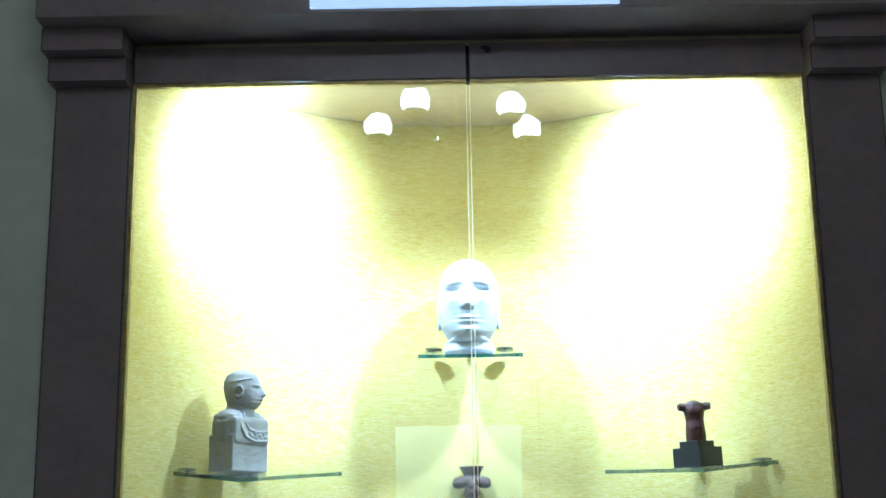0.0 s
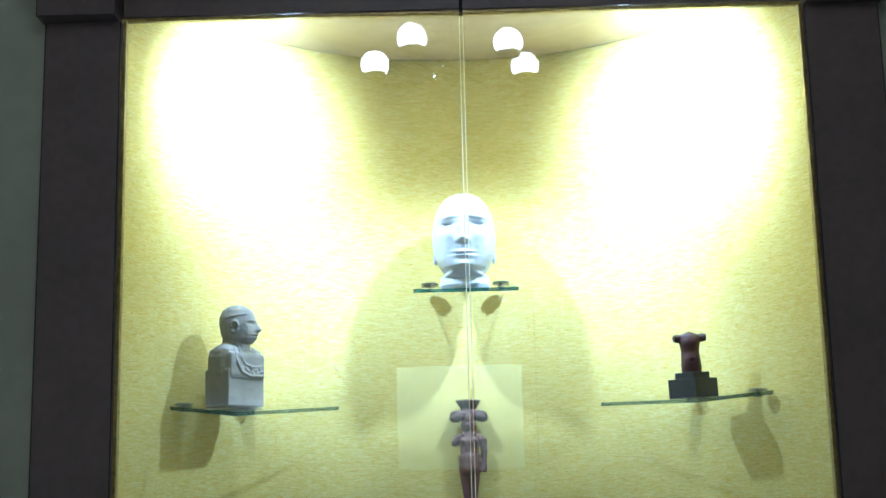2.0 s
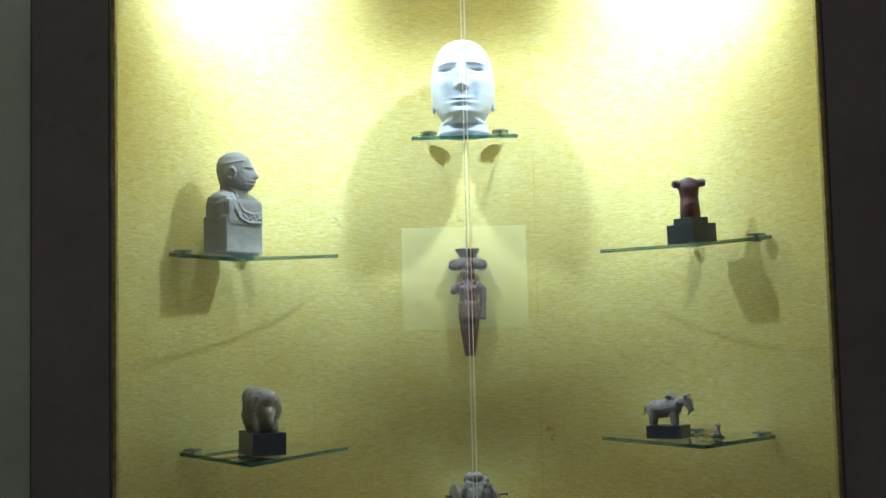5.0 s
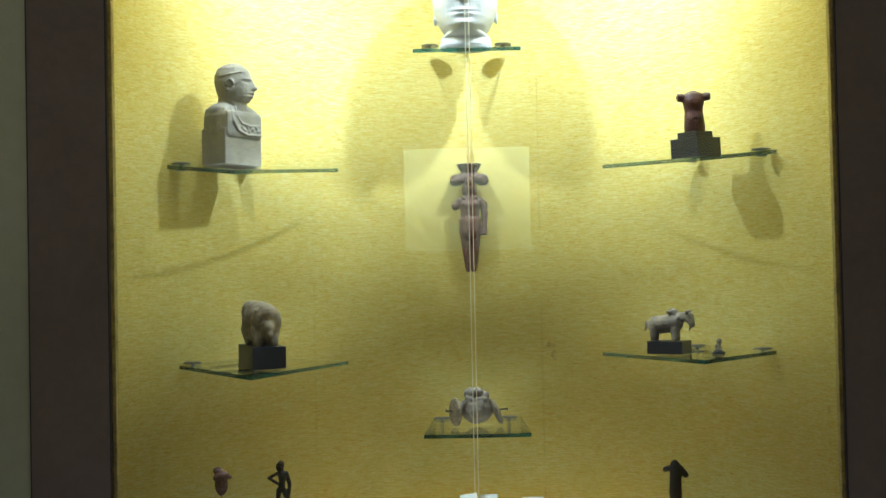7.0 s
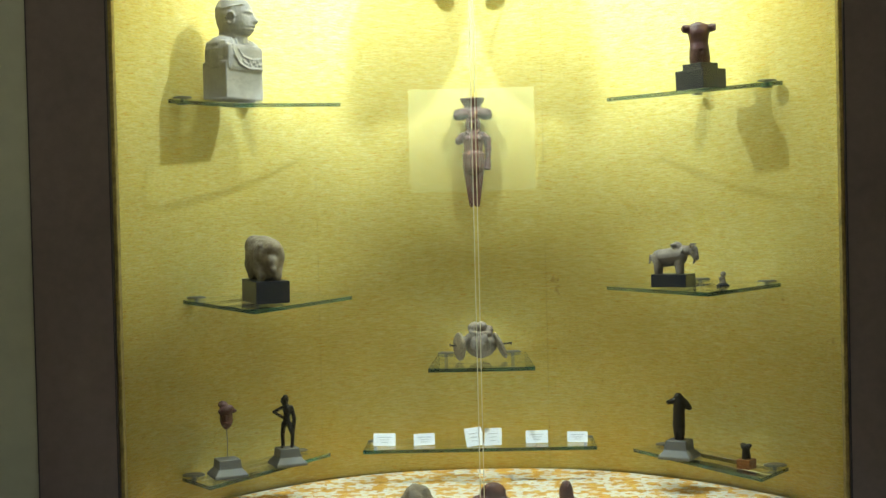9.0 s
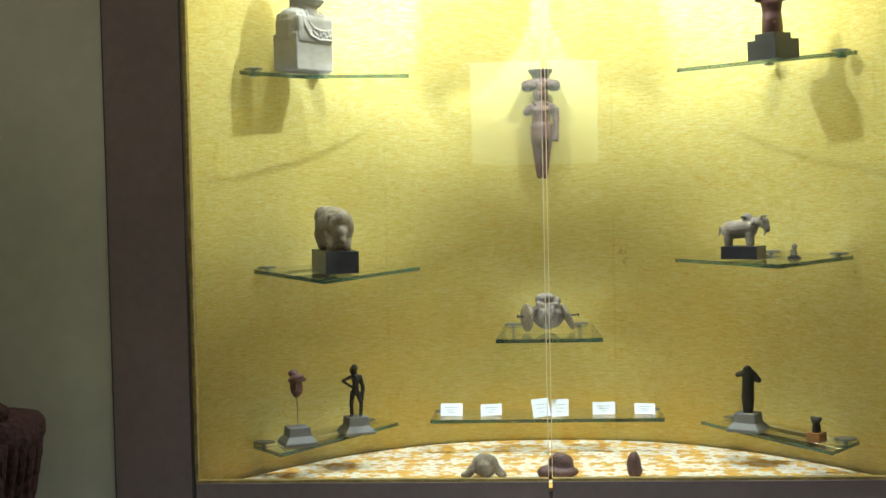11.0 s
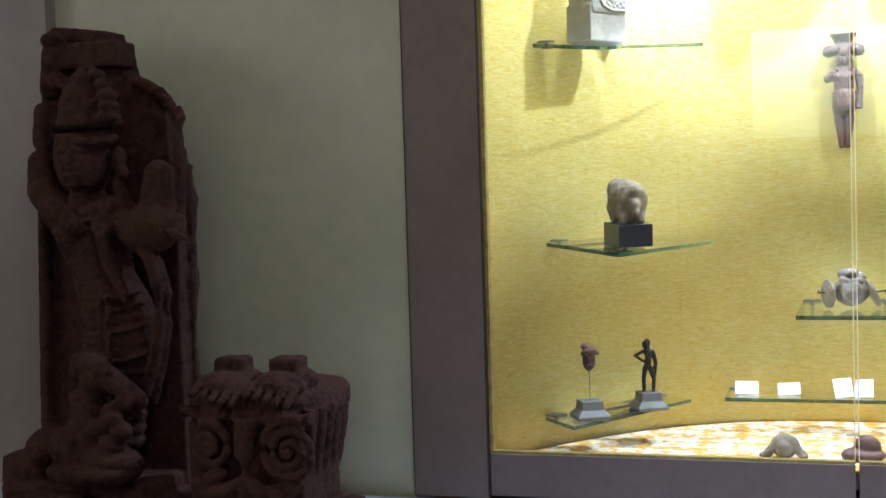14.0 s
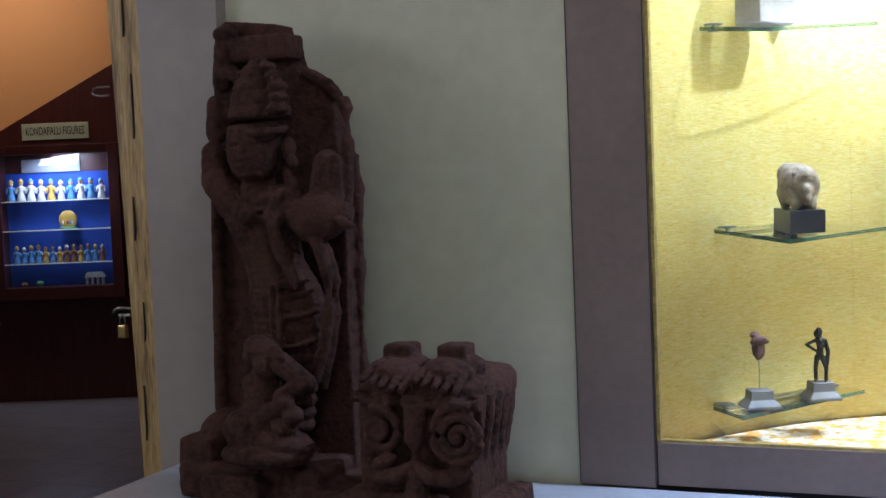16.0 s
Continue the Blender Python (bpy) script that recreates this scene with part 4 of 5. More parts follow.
def dark_standing_figure():
    base = thing("dark_statuette", label="dark stone standing figure on a grey plinth", category="figurine", at=pose(0.440, 2.705, 1.0025, 0, 0, -30))
    grey_plinth(base, 0.056, 0.036)
    bm = bmesh.new()
    c = capsule
    c((-0.003, 0, 0.003), (-0.004, 0, 0.028), 0.0065, 0.008, bm)
    c((0.004, -0.003, 0.003), (0.005, -0.003, 0.028), 0.006, 0.008, bm)
    c((0, 0, 0.028), (0.001, 0, 0.060), 0.0125, 0.0115, bm)
    c((0.001, 0, 0.060), (0.003, 0, 0.076), 0.0125, 0.012, bm)
    ball((0, 0, 0.084), (0.009, 0.009, 0.009), bm)
    c((-0.008, -0.002, 0.078), (-0.019, -0.004, 0.075), 0.0058, 0.0052, bm)
    c((0.011, -0.002, 0.076), (0.020, -0.004, 0.064), 0.0066, 0.006, bm)
    ball((0.004, -0.008, 0.02), (0.006, 0.006, 0.012), bm)
    sculpted(part("figure", bm, BRONZE, base, "dark stone figure", at=pose(0, 0, 0.0358, 0, 0, 24)), 0.0013, 2, 0.0015, 0.01)
    small = thing("miniature_bust", label="tiny dark bust on a varnished brown wooden block", category="figurine", at=pose(0.553, 2.620, 0.9965, 0, 0, -38))
    plinth("block", 0.027, 0.030, 0.018, BROWN_BASE, small)
    bm = bmesh.new()
    capsule((0, 0, 0.002), (0, 0, 0.014), 0.009, 0.0075, bm)
    ball((0, -0.002, 0.022), (0.0095, 0.008, 0.007), bm)
    ball((0.006, 0, 0.026), (0.006, 0.005, 0.004), bm)
    ball((-0.006, 0, 0.026), (0.006, 0.005, 0.004), bm)
    sculpted(part("bust", bm, BRONZE, small, "dark stone bust", at=(0, 0, 0.018)), 0.0011, 2, 0.001, 0.008)


mask_on_wire()
bronze_dancer()
dark_standing_figure()

# three pieces lying on the cloth
FLOOR = NICHE_FLOOR + 0.0025
bm = bmesh.new()
ball((0, 0, 0.024), (0.026, 0.024, 0.022), bm)
ball((-0.002, -0.020, 0.022), (0.014, 0.012, 0.016), bm)
for s in (-1, 1):
    capsule((s * 0.020, -0.008, 0.022), (s * 0.034, -0.012, 0.006), 0.009, 0.0075, bm)
capsule((-0.034, -0.012, 0.006), (-0.042, -0.014, 0.008), 0.007, 0.005, bm)
sculpted(thing("clay_animal_fragment", bm, CLAY, "squat brown clay animal fragment lying on the flowered cloth", "figurine", at=pose(-0.073, 2.60, FLOOR)), 0.0018, 2, 0.006, 0.018)
bm = bmesh.new()
ball((0, 0, 0.010), (0.040, 0.024, 0.014), bm)
ball((0.006, 0.002, 0.024), (0.024, 0.018, 0.022), bm, (0, 12, 0))
ball((-0.022, -0.004, 0.010), (0.018, 0.016, 0.012), bm)
sculpted(thing("terracotta_fragment", bm, TERRACOTTA, "pinkish terracotta lump lying on the flowered cloth", "figurine", at=pose(0.066, 2.60, FLOOR)), 0.0018, 3, 0.006, 0.025)
bm = bmesh.new()
ball((0, 0, 0.022), (0.0135, 0.014, 0.026), bm)
ball((0.002, 0, 0.012), (0.0145, 0.014, 0.014), bm)
sculpted(thing("clay_cone", bm, TERRACOTTA, "small upright brown clay cone on the flowered cloth", "figurine", at=pose(0.209, 2.60, FLOOR)), 0.0016, 3, 0.003, 0.012)


# ---- sculptures on the ledge ----
def q(x, z, y):
    """A point at depth y on the line of sight past (x, 2.25, z)."""
    k = (y - 0.21) / 2.04
    return (-0.06 + (x + 0.06) * k, y, 1.46 + (z - 1.46) * k)


def spiral(c, r0, r1, turns, y, thick, bm, sign=1, start=0.0):
    n = int(turns * 22)
    pts, rad = [], []
    for i in range(n + 1):
        k = i / n
        a = start + sign * turns * 2 * math.pi * k
        r = r0 + (r1 - r0) * k
        pts.append((c[0] + r * math.cos(a), y - 0.008 * k, c[1] + r * math.sin(a)))
        rad.append(thick * (1 - 0.35 * k))
    tube(pts, rad, 10, bm)


def stele():
    """A weathered sandstone relief of a standing crowned figure with an attendant."""
    bm = bmesh.new()
    front_y, back_y = 2.335, 2.40
    left = [(-1.400, 0.90), (-1.398, 1.04), (-1.384, 1.36), (-1.380, 1.60), (-1.374, 1.68), (-1.362, 1.70), (-1.361, 1.758), (-1.345, 1.768)]
    right = [(-1.200, 1.745), (-1.194, 1.722), (-1.178, 1.702), (-1.174, 1.676), (-1.163, 1.658), (-1.138, 1.646), (-1.114, 1.624), (-1.094, 1.602), (-1.089, 1.525), (-1.078, 1.505), (-1.076, 1.45), (-1.081, 1.23), (-1.078, 0.90)]
    front = [(q(x, z, front_y)[0], front_y, q(x, z, front_y)[2]) for x, z in left] + [(q(x, z, back_y)[0], front_y, q(x, z, back_y)[2]) for x, z in right]
    f = [bm.verts.new(v) for v in front]
    b = [bm.verts.new((v[0], back_y, v[2])) for v in front]
    bm.faces.new(f)
    bm.faces.new(list(reversed(b)))
    for i in range(len(f)):
        j = (i + 1) % len(f)
        bm.faces.new((f[i], b[i], b[j], f[j]))

    def B(x, z, r, y=2.26, turn=(0, 0, 0)):
        ball(q(x, z, y), r, bm, turn, 16)

    def L(a, c, ra, rc, y=2.26, y2=None):
        capsule(q(*a, y), q(*c, y2 or y), ra, rc, bm)

    def T(points, r, y=2.22):
        tube([q(p[0], p[1], p[2] if len(p) > 2 else y) for p in points], r, 10, bm)

    # broken block at the top, knobs and the arched niche with its raised rim
    box(q(-1.352, 1.690, 2.30), (q(-1.215, 1.738, 2.30)[0], 2.37, q(0, 1.738, 2.30)[2]), 0.010, bm)
    B(-1.345, 1.742, (0.022, 0.03, 0.018), 2.315)
    L((-1.352, 1.72), (-1.356, 1.655), 0.017, 0.020, 2.305)
    T([(-1.360, 1.66), (-1.340, 1.672), (-1.318, 1.662), (-1.312, 1.635)], [0.014, 0.017, 0.016, 0.012], 2.30)
    T([(-1.185, 1.664), (-1.160, 1.652), (-1.132, 1.636), (-1.112, 1.610)], [0.010, 0.012, 0.013, 0.012], 2.335)
    T([(-1.104, 1.612), (-1.099, 1.590), (-1.098, 1.53), (-1.104, 1.46), (-1.108, 1.40)], [0.011, 0.014, 0.014, 0.013, 0.012], 2.30)
    T([(-1.086, 1.508), (-1.083, 1.45), (-1.086, 1.30), (-1.086, 1.10), (-1.084, 0.92)], [0.010, 0.015, 0.014, 0.014, 0.014], 2.375)
    T([(-1.380, 1.46), (-1.390, 1.20), (-1.395, 1.04), (-1.395, 0.94)], 0.013, 2.325)
    # side figure and raised forearm on the left
    L((-1.372, 1.612), (-1.374, 1.560), 0.020, 0.022, 2.30)
    B(-1.352, 1.598, (0.022, 0.02, 0.03), 2.31)
    L((-1.384, 1.522), (-1.378, 1.470), 0.024, 0.031, 2.285)
    L((-1.376, 1.465), (-1.335, 1.425), 0.031, 0.036, 2.275, 2.27)
    # tall crown in tiers with curls on its side
    m = Matrix.Translation(q(-1.279, 1.580, 2.262))
    rows = [(0.0, 0.050, 0.042, 0.05), (0.006, 0.060, 0.052, 0.055), (0.022, 0.059, 0.051, 0.055), (0.026, 0.054, 0.046, 0.05), (0.030, 0.056, 0.049, 0.05), (0.050, 0.053, 0.046, 0.048), (0.054, 0.047, 0.040, 0.045), (0.058, 0.049, 0.043, 0.045), (0.076, 0.042, 0.036, 0.04), (0.080, 0.034, 0.030, 0.035), (0.095, 0.030, 0.026, 0.03), (0.112, 0.014, 0.012, 0.016)]
    face_form(rows, [(-0.012, 0.035, 0.0022, 0.012, -0.005), (0.014, 0.036, 0.0022, 0.012, -0.005), (-0.030, 0.014, 0.0022, 0.008, -0.004), (0.002, 0.014, 0.0022, 0.008, -0.004), (0.031, 0.014, 0.0022, 0.008, -0.004)], m, 72, bm)
    for x, z, r in ((-1.239, 1.600, 0.019), (-1.236, 1.620, 0.018), (-1.238, 1.640, 0.018), (-1.246, 1.660, 0.017), (-1.258, 1.678, 0.015), (-1.272, 1.690, 0.011)):
        B(x, z, (r, r * 1.2, r * 0.62), 2.235)
    # hair line, face and ear
    T([(-1.284 + 0.056 * math.cos(a), 1.562 - 0.004 * math.sin(a), 2.262 - 0.050 * math.sin(a)) for a in np.linspace(-0.25, math.pi + 0.25, 22)], 0.0075)
    m = Matrix.Translation(q(-1.292, 1.468, 2.262)) @ pose(0, 0, 0, 0, 0, 5)
    rows = [(0.0, 0.018, 0.036, 0.03), (0.008, 0.034, 0.047, 0.04), (0.026, 0.046, 0.053, 0.045), (0.055, 0.0515, 0.056, 0.05), (0.080, 0.0525, 0.053, 0.05), (0.104, 0.049, 0.047, 0.045)]
    feats = [(0, 0.054, 0.0055, 0.016, 0.006), (0, 0.0425, 0.0085, 0.0055, 0.008), (0, 0.0345, 0.006, 0.002, -0.004), (0, 0.0285, 0.013, 0.0026, 0.0055), (0, 0.0250, 0.015, 0.0014, -0.0045), (0, 0.0212, 0.010, 0.0026, 0.0045), (0, 0.010, 0.012, 0.005, 0.004)]
    for s in (-1, 1):
        feats += [(s * 0.020, 0.0640, 0.012, 0.0048, -0.0055), (s * 0.020, 0.0600, 0.0105, 0.0030, 0.0042), (s * 0.020, 0.0568, 0.012, 0.0012, -0.0022), (s * 0.020, 0.0735, 0.013, 0.0026, 0.0038), (s * 0.026, 0.042, 0.013, 0.010, 0.0035)]
    face_form(rows, feats, m, 84, bm)
    B(-1.221, 1.524, (0.014, 0.014, 0.022), 2.262, (0, 10, 0))
    B(-1.214, 1.500, (0.011, 0.013, 0.014), 2.258)
    B(-1.345, 1.520, (0.009, 0.014, 0.024), 2.275)
    L((-1.226, 1.485), (-1.215, 1.445), 0.011, 0.014, 2.265)
    # neck, chest, waist and hips in a gentle bend
    L((-1.288, 1.480), (-1.288, 1.44), 0.030, 0.034, 2.275)
    L((-1.345, 1.425), (-1.228, 1.425), 0.034, 0.036, 2.275)
    prev = None
    for x, z, w, d in ((-1.285, 1.425, 0.088, 0.052), (-1.283, 1.395, 0.080, 0.058), (-1.275, 1.355, 0.066, 0.052), (-1.262, 1.315, 0.060, 0.050), (-1.246, 1.275, 0.070, 0.054), (-1.236, 1.240, 0.078, 0.056), (-1.236, 1.195, 0.078, 0.052), (-1.240, 1.14, 0.070, 0.048), (-1.246, 1.08, 0.062, 0.044), (-1.250, 1.01, 0.056, 0.042)):
        here = (x, z, w, d)
        if prev:
            for k in np.linspace(0, 1, 4):
                xx, zz, ww, dd = (prev[i] + (here[i] - prev[i]) * k for i in range(4))
                ball(q(xx, zz, 2.285), (ww, dd, 0.024), bm, (0, 0, 0), 18)
        prev = here
    for x in (-1.312, -1.258):
        B(x, 1.400, (0.022, 0.020, 0.020), 2.232)
    # necklaces, belts and twin tassel
    for dz, w in ((0, 0.050), (0.016, 0.042)):
        T([(-1.287 + w * math.cos(a), 1.455 - dz - 0.040 * math.sin(a), 2.228) for a in np.linspace(0.1, math.pi - 0.1, 18)], 0.0045)
    for z, x0, x1 in ((1.282, -1.315, -1.190), (1.262, -1.312, -1.182), (1.225, -1.310, -1.175), (1.170, -1.306, -1.180)):
        T([(x0 + (x1 - x0) * k / 10, z - 0.014 * math.sin(math.pi * k / 10), 2.228 + 0.030 * abs(k - 5) / 5) for k in range(11)], 0.0042)
    for x in (-1.274, -1.258):
        T([(x, 1.275), (x + 0.002, 1.22), (x, 1.16), (x + 0.004, 1.13)], [0.006, 0.007, 0.006, 0.004], 2.226)
    # long scarf over the belly and the hanging robe folds
    T([(-1.258, 1.43, 2.225), (-1.262, 1.38, 2.216), (-1.250, 1.33, 2.222), (-1.226, 1.29, 2.222), (-1.218, 1.262, 2.220)], [0.009, 0.012, 0.012, 0.011, 0.006])
    T([(-1.198, 1.385, 2.235), (-1.168, 1.345, 2.235), (-1.152, 1.29, 2.24), (-1.152, 1.23, 2.245), (-1.166, 1.16, 2.25), (-1.190, 1.09, 2.255)], [0.011, 0.012, 0.012, 0.012, 0.012, 0.010])
    T([(-1.180, 1.375, 2.25), (-1.150, 1.335, 2.255), (-1.136, 1.28, 2.26), (-1.138, 1.22, 2.265), (-1.152, 1.15, 2.27), (-1.172, 1.08, 2.275)], [0.009, 0.010, 0.011, 0.011, 0.010, 0.009])
    # the arm that holds a round attribute against the rim
    L((-1.228, 1.425), (-1.180, 1.385), 0.034, 0.036, 2.265, 2.25)
    B(-1.158, 1.400, (0.050, 0.036, 0.046), 2.25, (0, 20, 0))
    L((-1.148, 1.435), (-1.142, 1.492), 0.034, 0.028, 2.275)
    L((-1.132, 1.425), (-1.126, 1.50), 0.016, 0.012, 2.255)
    B(-1.112, 1.402, (0.018, 0.024, 0.022), 2.25)
    for k in range(4):
        L((-1.125 + 0.007 * k, 1.392 - 0.003 * k), (-1.112 + 0.006 * k, 1.378), 0.006, 0.005, 2.228)
    # attendant at the feet with a fan
    B(-1.296, 1.150, (0.040, 0.034, 0.026), 2.215, (0, 18, 0))
    B(-1.288, 1.120, (0.028, 0.030, 0.026), 2.205)
    B(-1.318, 1.138, (0.020, 0.026, 0.020), 2.215)
    for k in range(5):
        T([(-1.322 + 0.012 * k, 1.166 - 0.002 * k, 2.212), (-1.312 + 0.013 * k, 1.150, 2.190), (-1.300 + 0.012 * k, 1.132, 2.184)], 0.0035)
    L((-1.292, 1.092), (-1.304, 1.03), 0.034, 0.040, 2.225)
    L((-1.262, 1.125), (-1.205, 1.088), 0.022, 0.018, 2.205, 2.20)
    L((-1.205, 1.088), (-1.262, 1.060), 0.018, 0.016, 2.20, 2.185)
    L((-1.326, 1.085), (-1.300, 1.025), 0.018, 0.018, 2.205, 2.19)
    L((-1.300, 1.025), (-1.250, 1.050), 0.018, 0.016, 2.19, 2.18)
    B(-1.238, 1.026, (0.020, 0.022, 0.018), 2.185)
    B(-1.258, 1.004, (0.026, 0.026, 0.016), 2.19, (0, 20, 0))
    B(-1.318, 0.992, (0.070, 0.052, 0.046), 2.215, (0, 12, 0))
    B(-1.268, 0.975, (0.070, 0.046, 0.028), 2.205, (0, 10, 0))
    B(-1.300, 0.950, (0.095, 0.055, 0.026), 2.20)
    # plinth with its broken corners
    box((-1.47, 2.20, LEDGE + 0.001), (-1.16, 2.40, 0.938), 0.014, bm)
    box((-1.478, 2.21, LEDGE + 0.001), (-1.395, 2.40, 0.985), 0.022, bm)
    ball((-1.415, 2.30, 0.985), (0.050, 0.07, 0.040), bm, (0, -22, 0), 18)
    box((-1.400, 2.165, LEDGE + 0.001), (-1.27, 2.30, 0.925), 0.014, bm)
    box((-1.30, 2.19, LEDGE + 0.001), (-1.02, 2.38, 0.905), 0.012, bm)
    ob = thing("stone_stele", bm, SANDSTONE, "dark red sandstone relief of a crowned standing figure, weathered", "stone sculpture", smooth=True)
    sculpted(ob, 0.0030, 1, 0.0040, 0.016)


def carved_pedestal():
    """A carved sandstone pedestal with scrolls, on which two broken feet stand."""
    bm = bmesh.new()
    m = Matrix.Translation((-0.920, 2.212, LEDGE + 0.001)) @ Matrix.Diagonal((0.88, 1, 0.955, 1))
    rows = [(0.0, 0.115, 0.100, 0.10), (0.05, 0.108, 0.100, 0.10), (0.10, 0.112, 0.104, 0.10), (0.185, 0.118, 0.108, 0.10), (0.205, 0.122, 0.112, 0.105), (0.218, 0.131, 0.122, 0.115), (0.232, 0.139, 0.130, 0.12), (0.258, 0.138, 0.130, 0.12), (0.270, 0.130, 0.122, 0.11), (0.275, 0.105, 0.10, 0.09)]
    face_form(rows, [], m, 80, bm, square=0.55)
    box((-1.020, 2.085, LEDGE + 0.001), (-0.815, 2.26, 1.085), 0.012, bm)
    # worn lip and its broken underside
    tube([(-1.024 + 0.0145 * k, 2.080 + 0.004 * math.sin(2.3 * k), 1.098 + 0.004 * math.sin(1.7 * k) - 0.0006 * k) for k in range(17)], [0.010 + 0.003 * math.sin(2.9 * k) for k in range(17)], 10, bm)
    # feet: ankle stump, instep and five toes, both turned a little to the left
    for ax, ay, tx, ty in ((-0.966, 2.155, -0.962, 2.082), (-0.868, 2.160, -0.868, 2.086)):
        box((ax - 0.026, ay - 0.022, 1.145), (ax + 0.028, ay + 0.03, 1.180), 0.008, bm)
        ball((ax + 0.010, ay + 0.002, 1.140), (0.044, 0.040, 0.024), bm)
        ball(((ax + tx) / 2 + 0.004, (ay + ty) / 2, 1.140), (0.044, 0.044, 0.020), bm, (0, 8, 10))
        tube([(ax - 0.034, ay - 0.020, 1.150), (ax, ay - 0.037, 1.154), (ax + 0.034, ay - 0.020, 1.150)], 0.005, 8, bm)
        for k in range(5):
            x = tx - 0.036 + 0.0180 * k
            drop = 0.004 * k
            capsule((x + 0.006, ty + 0.006, 1.143 - drop * 0.5), (x, ty - 0.022 + 0.002 * abs(k - 3), 1.130 - drop), 0.0074, 0.0064, bm)
    # scrolls with a pier and drooping leaves between them
    spiral((-0.829, 1.040), 0.052, 0.006, 2.6, 2.070, 0.0085, bm, 1, 1.2)
    ball((-0.829, 2.064, 1.040), 0.008, bm)
    spiral((-0.972, 1.044), 0.040, 0.008, 1.6, 2.072, 0.0085, bm, -1, 2.0)
    ball((-0.976, 2.072, 1.046), (0.020, 0.010, 0.022), bm)
    tube([(-0.905, 2.072, 1.090), (-0.908, 2.066, 1.03), (-0.905, 2.068, 0.985), (-0.908, 2.072, 0.94)], [0.020, 0.016, 0.017, 0.022], 10, bm)
    for s in (-1, 1):
        tube([(-0.906, 2.066, 0.992), (-0.906 + s * 0.030, 2.058, 0.974), (-0.906 + s * 0.066, 2.062, 0.970), (-0.906 + s * 0.098, 2.075, 0.986)], [0.010, 0.015, 0.013, 0.007], 10, bm)
    ball((-0.962, 2.062, 0.996), (0.026, 0.014, 0.011), bm, (0, -22, 0))
    ball((-0.850, 2.062, 0.976), (0.034, 0.014, 0.012), bm, (0, -8, 0))
    # ribs round the right side
    for k in range(6):
        a = math.radians(-52 + 17 * k)
        x, y = -0.922 + 0.110 * max(-1, min(1, 1.18 * math.cos(a))), 2.185 + 0.112 * math.sin(a) * 1.1
        tube([(x + 0.006, y, 1.100), (x + 0.004, y, 1.06), (x - 0.006, y, 1.00), (x - 0.016, y, 0.955)], [0.013, 0.0115, 0.010, 0.007], 10, bm)
    # lower slab with a broken left end
    box((-1.075, 2.075, LEDGE + 0.001), (-0.770, 2.27, 0.925), 0.014, bm)
    box((-1.040, 2.062, LEDGE + 0.001), (-0.850, 2.20, 0.945), 0.016, bm)
    for k in range(9):
        ball((-1.06 + 0.034 * k, 2.068 + 0.006 * math.sin(2 * k), 0.915 + 0.010 * math.sin(1.3 * k)), (0.024, 0.014, 0.016), bm, (0, 25 * math.sin(2.2 * k), 0), 10)
    ob = thing("carved_pedestal", bm, SANDSTONE, "carved red sandstone pedestal with scrolls and two broken stone feet", "stone sculpture", smooth=True)
    sculpted(ob, 0.0027, 1, 0.0034, 0.013)


stele()
carved_pedestal()

# ---- doorway ----
trim = thing("door_trim", label="raw yellow wooden door trim in two worn strips", category="door trim", kind="structure")
part("inner_strip", prism([(-1.716, 2.466, 0.0), (-1.698, 2.466, 0.0), (-1.698, 2.466, 2.35), (-1.720, 2.466, 2.35)], 0.15, axis=(0, 1, 0)), [WOOD_TRIM] * 2, trim)
part("middle_strip", prism([(-1.733, 2.470, 0.0), (-1.7185, 2.470, 0.0), (-1.7225, 2.470, 2.35), (-1.750, 2.470, 2.35)], 0.15, axis=(0, 1, 0)), [WOOD_TRIM] * 2, trim)
part("outer_strip", prism([(-1.730, 2.478, 0.0), (-1.7345, 2.478, 0.0), (-1.7535, 2.478, 2.35), (-1.798, 2.478, 2.35)][::-1], 0.15, axis=(0, 1, 0)), [WOOD_TRIM] * 2, trim)
part("groove", prism([(-1.745, 2.492, 0.0), (-1.700, 2.492, 0.0), (-1.700, 2.492, 2.35), (-1.780, 2.492, 2.35)], 0.11, axis=(0, 1, 0)), [DARK_GAP] * 2, trim)
rng = random.Random(8)
for k in range(9):
    z = 0.25 + 0.22 * k
    h = 0.05 + 0.06 * rng.random()
    x = -1.7205 - 0.0022 * z - 0.0125 * (k % 2) * (0.6 + 0.25 * z)
    part("worn_gap", prism([(x - 0.0014, 2.4655, z), (x + 0.0018, 2.4655, z + 0.02), (x + 0.0012, 2.4655, z + h), (x - 0.001, 2.4655, z + h + 0.03)], 0.008, axis=(0, 1, 0)), [DARK_GAP] * 2, trim, "dark chipped gap")
HX, HZ = -1.820, 1.680
hook = thing("door_loop", label="thin bent steel loop handle on the door trim", category="door handle", at=(HX, 2.50, HZ))
part("loop", tube([(0.012, 0, 0.009), (-0.018, -0.002, 0.009), (-0.030, -0.002, 0.005), (-0.033, -0.002, -0.001), (-0.028, -0.002, -0.007), (-0.012, 0, -0.010), (0.012, 0, -0.010)], 0.0028, 10), STEEL, hook, smooth=True)
PX, PZ = -1.795, 1.198
latch = thing("door_latch", label="steel latch with a small closed padlock on the door trim", category="door latch", at=(PX, 2.50, PZ))
part("bolt", tube([(0.018, 0, 0.0), (-0.020, 0, 0.001), (-0.030, 0, -0.004), (-0.034, 0, -0.010)], 0.004, 10), STEEL, latch, smooth=True)
part("staple", box((-0.02, -0.003, -0.018), (0.012, 0.003, -0.012), 0.001), STEEL, latch)
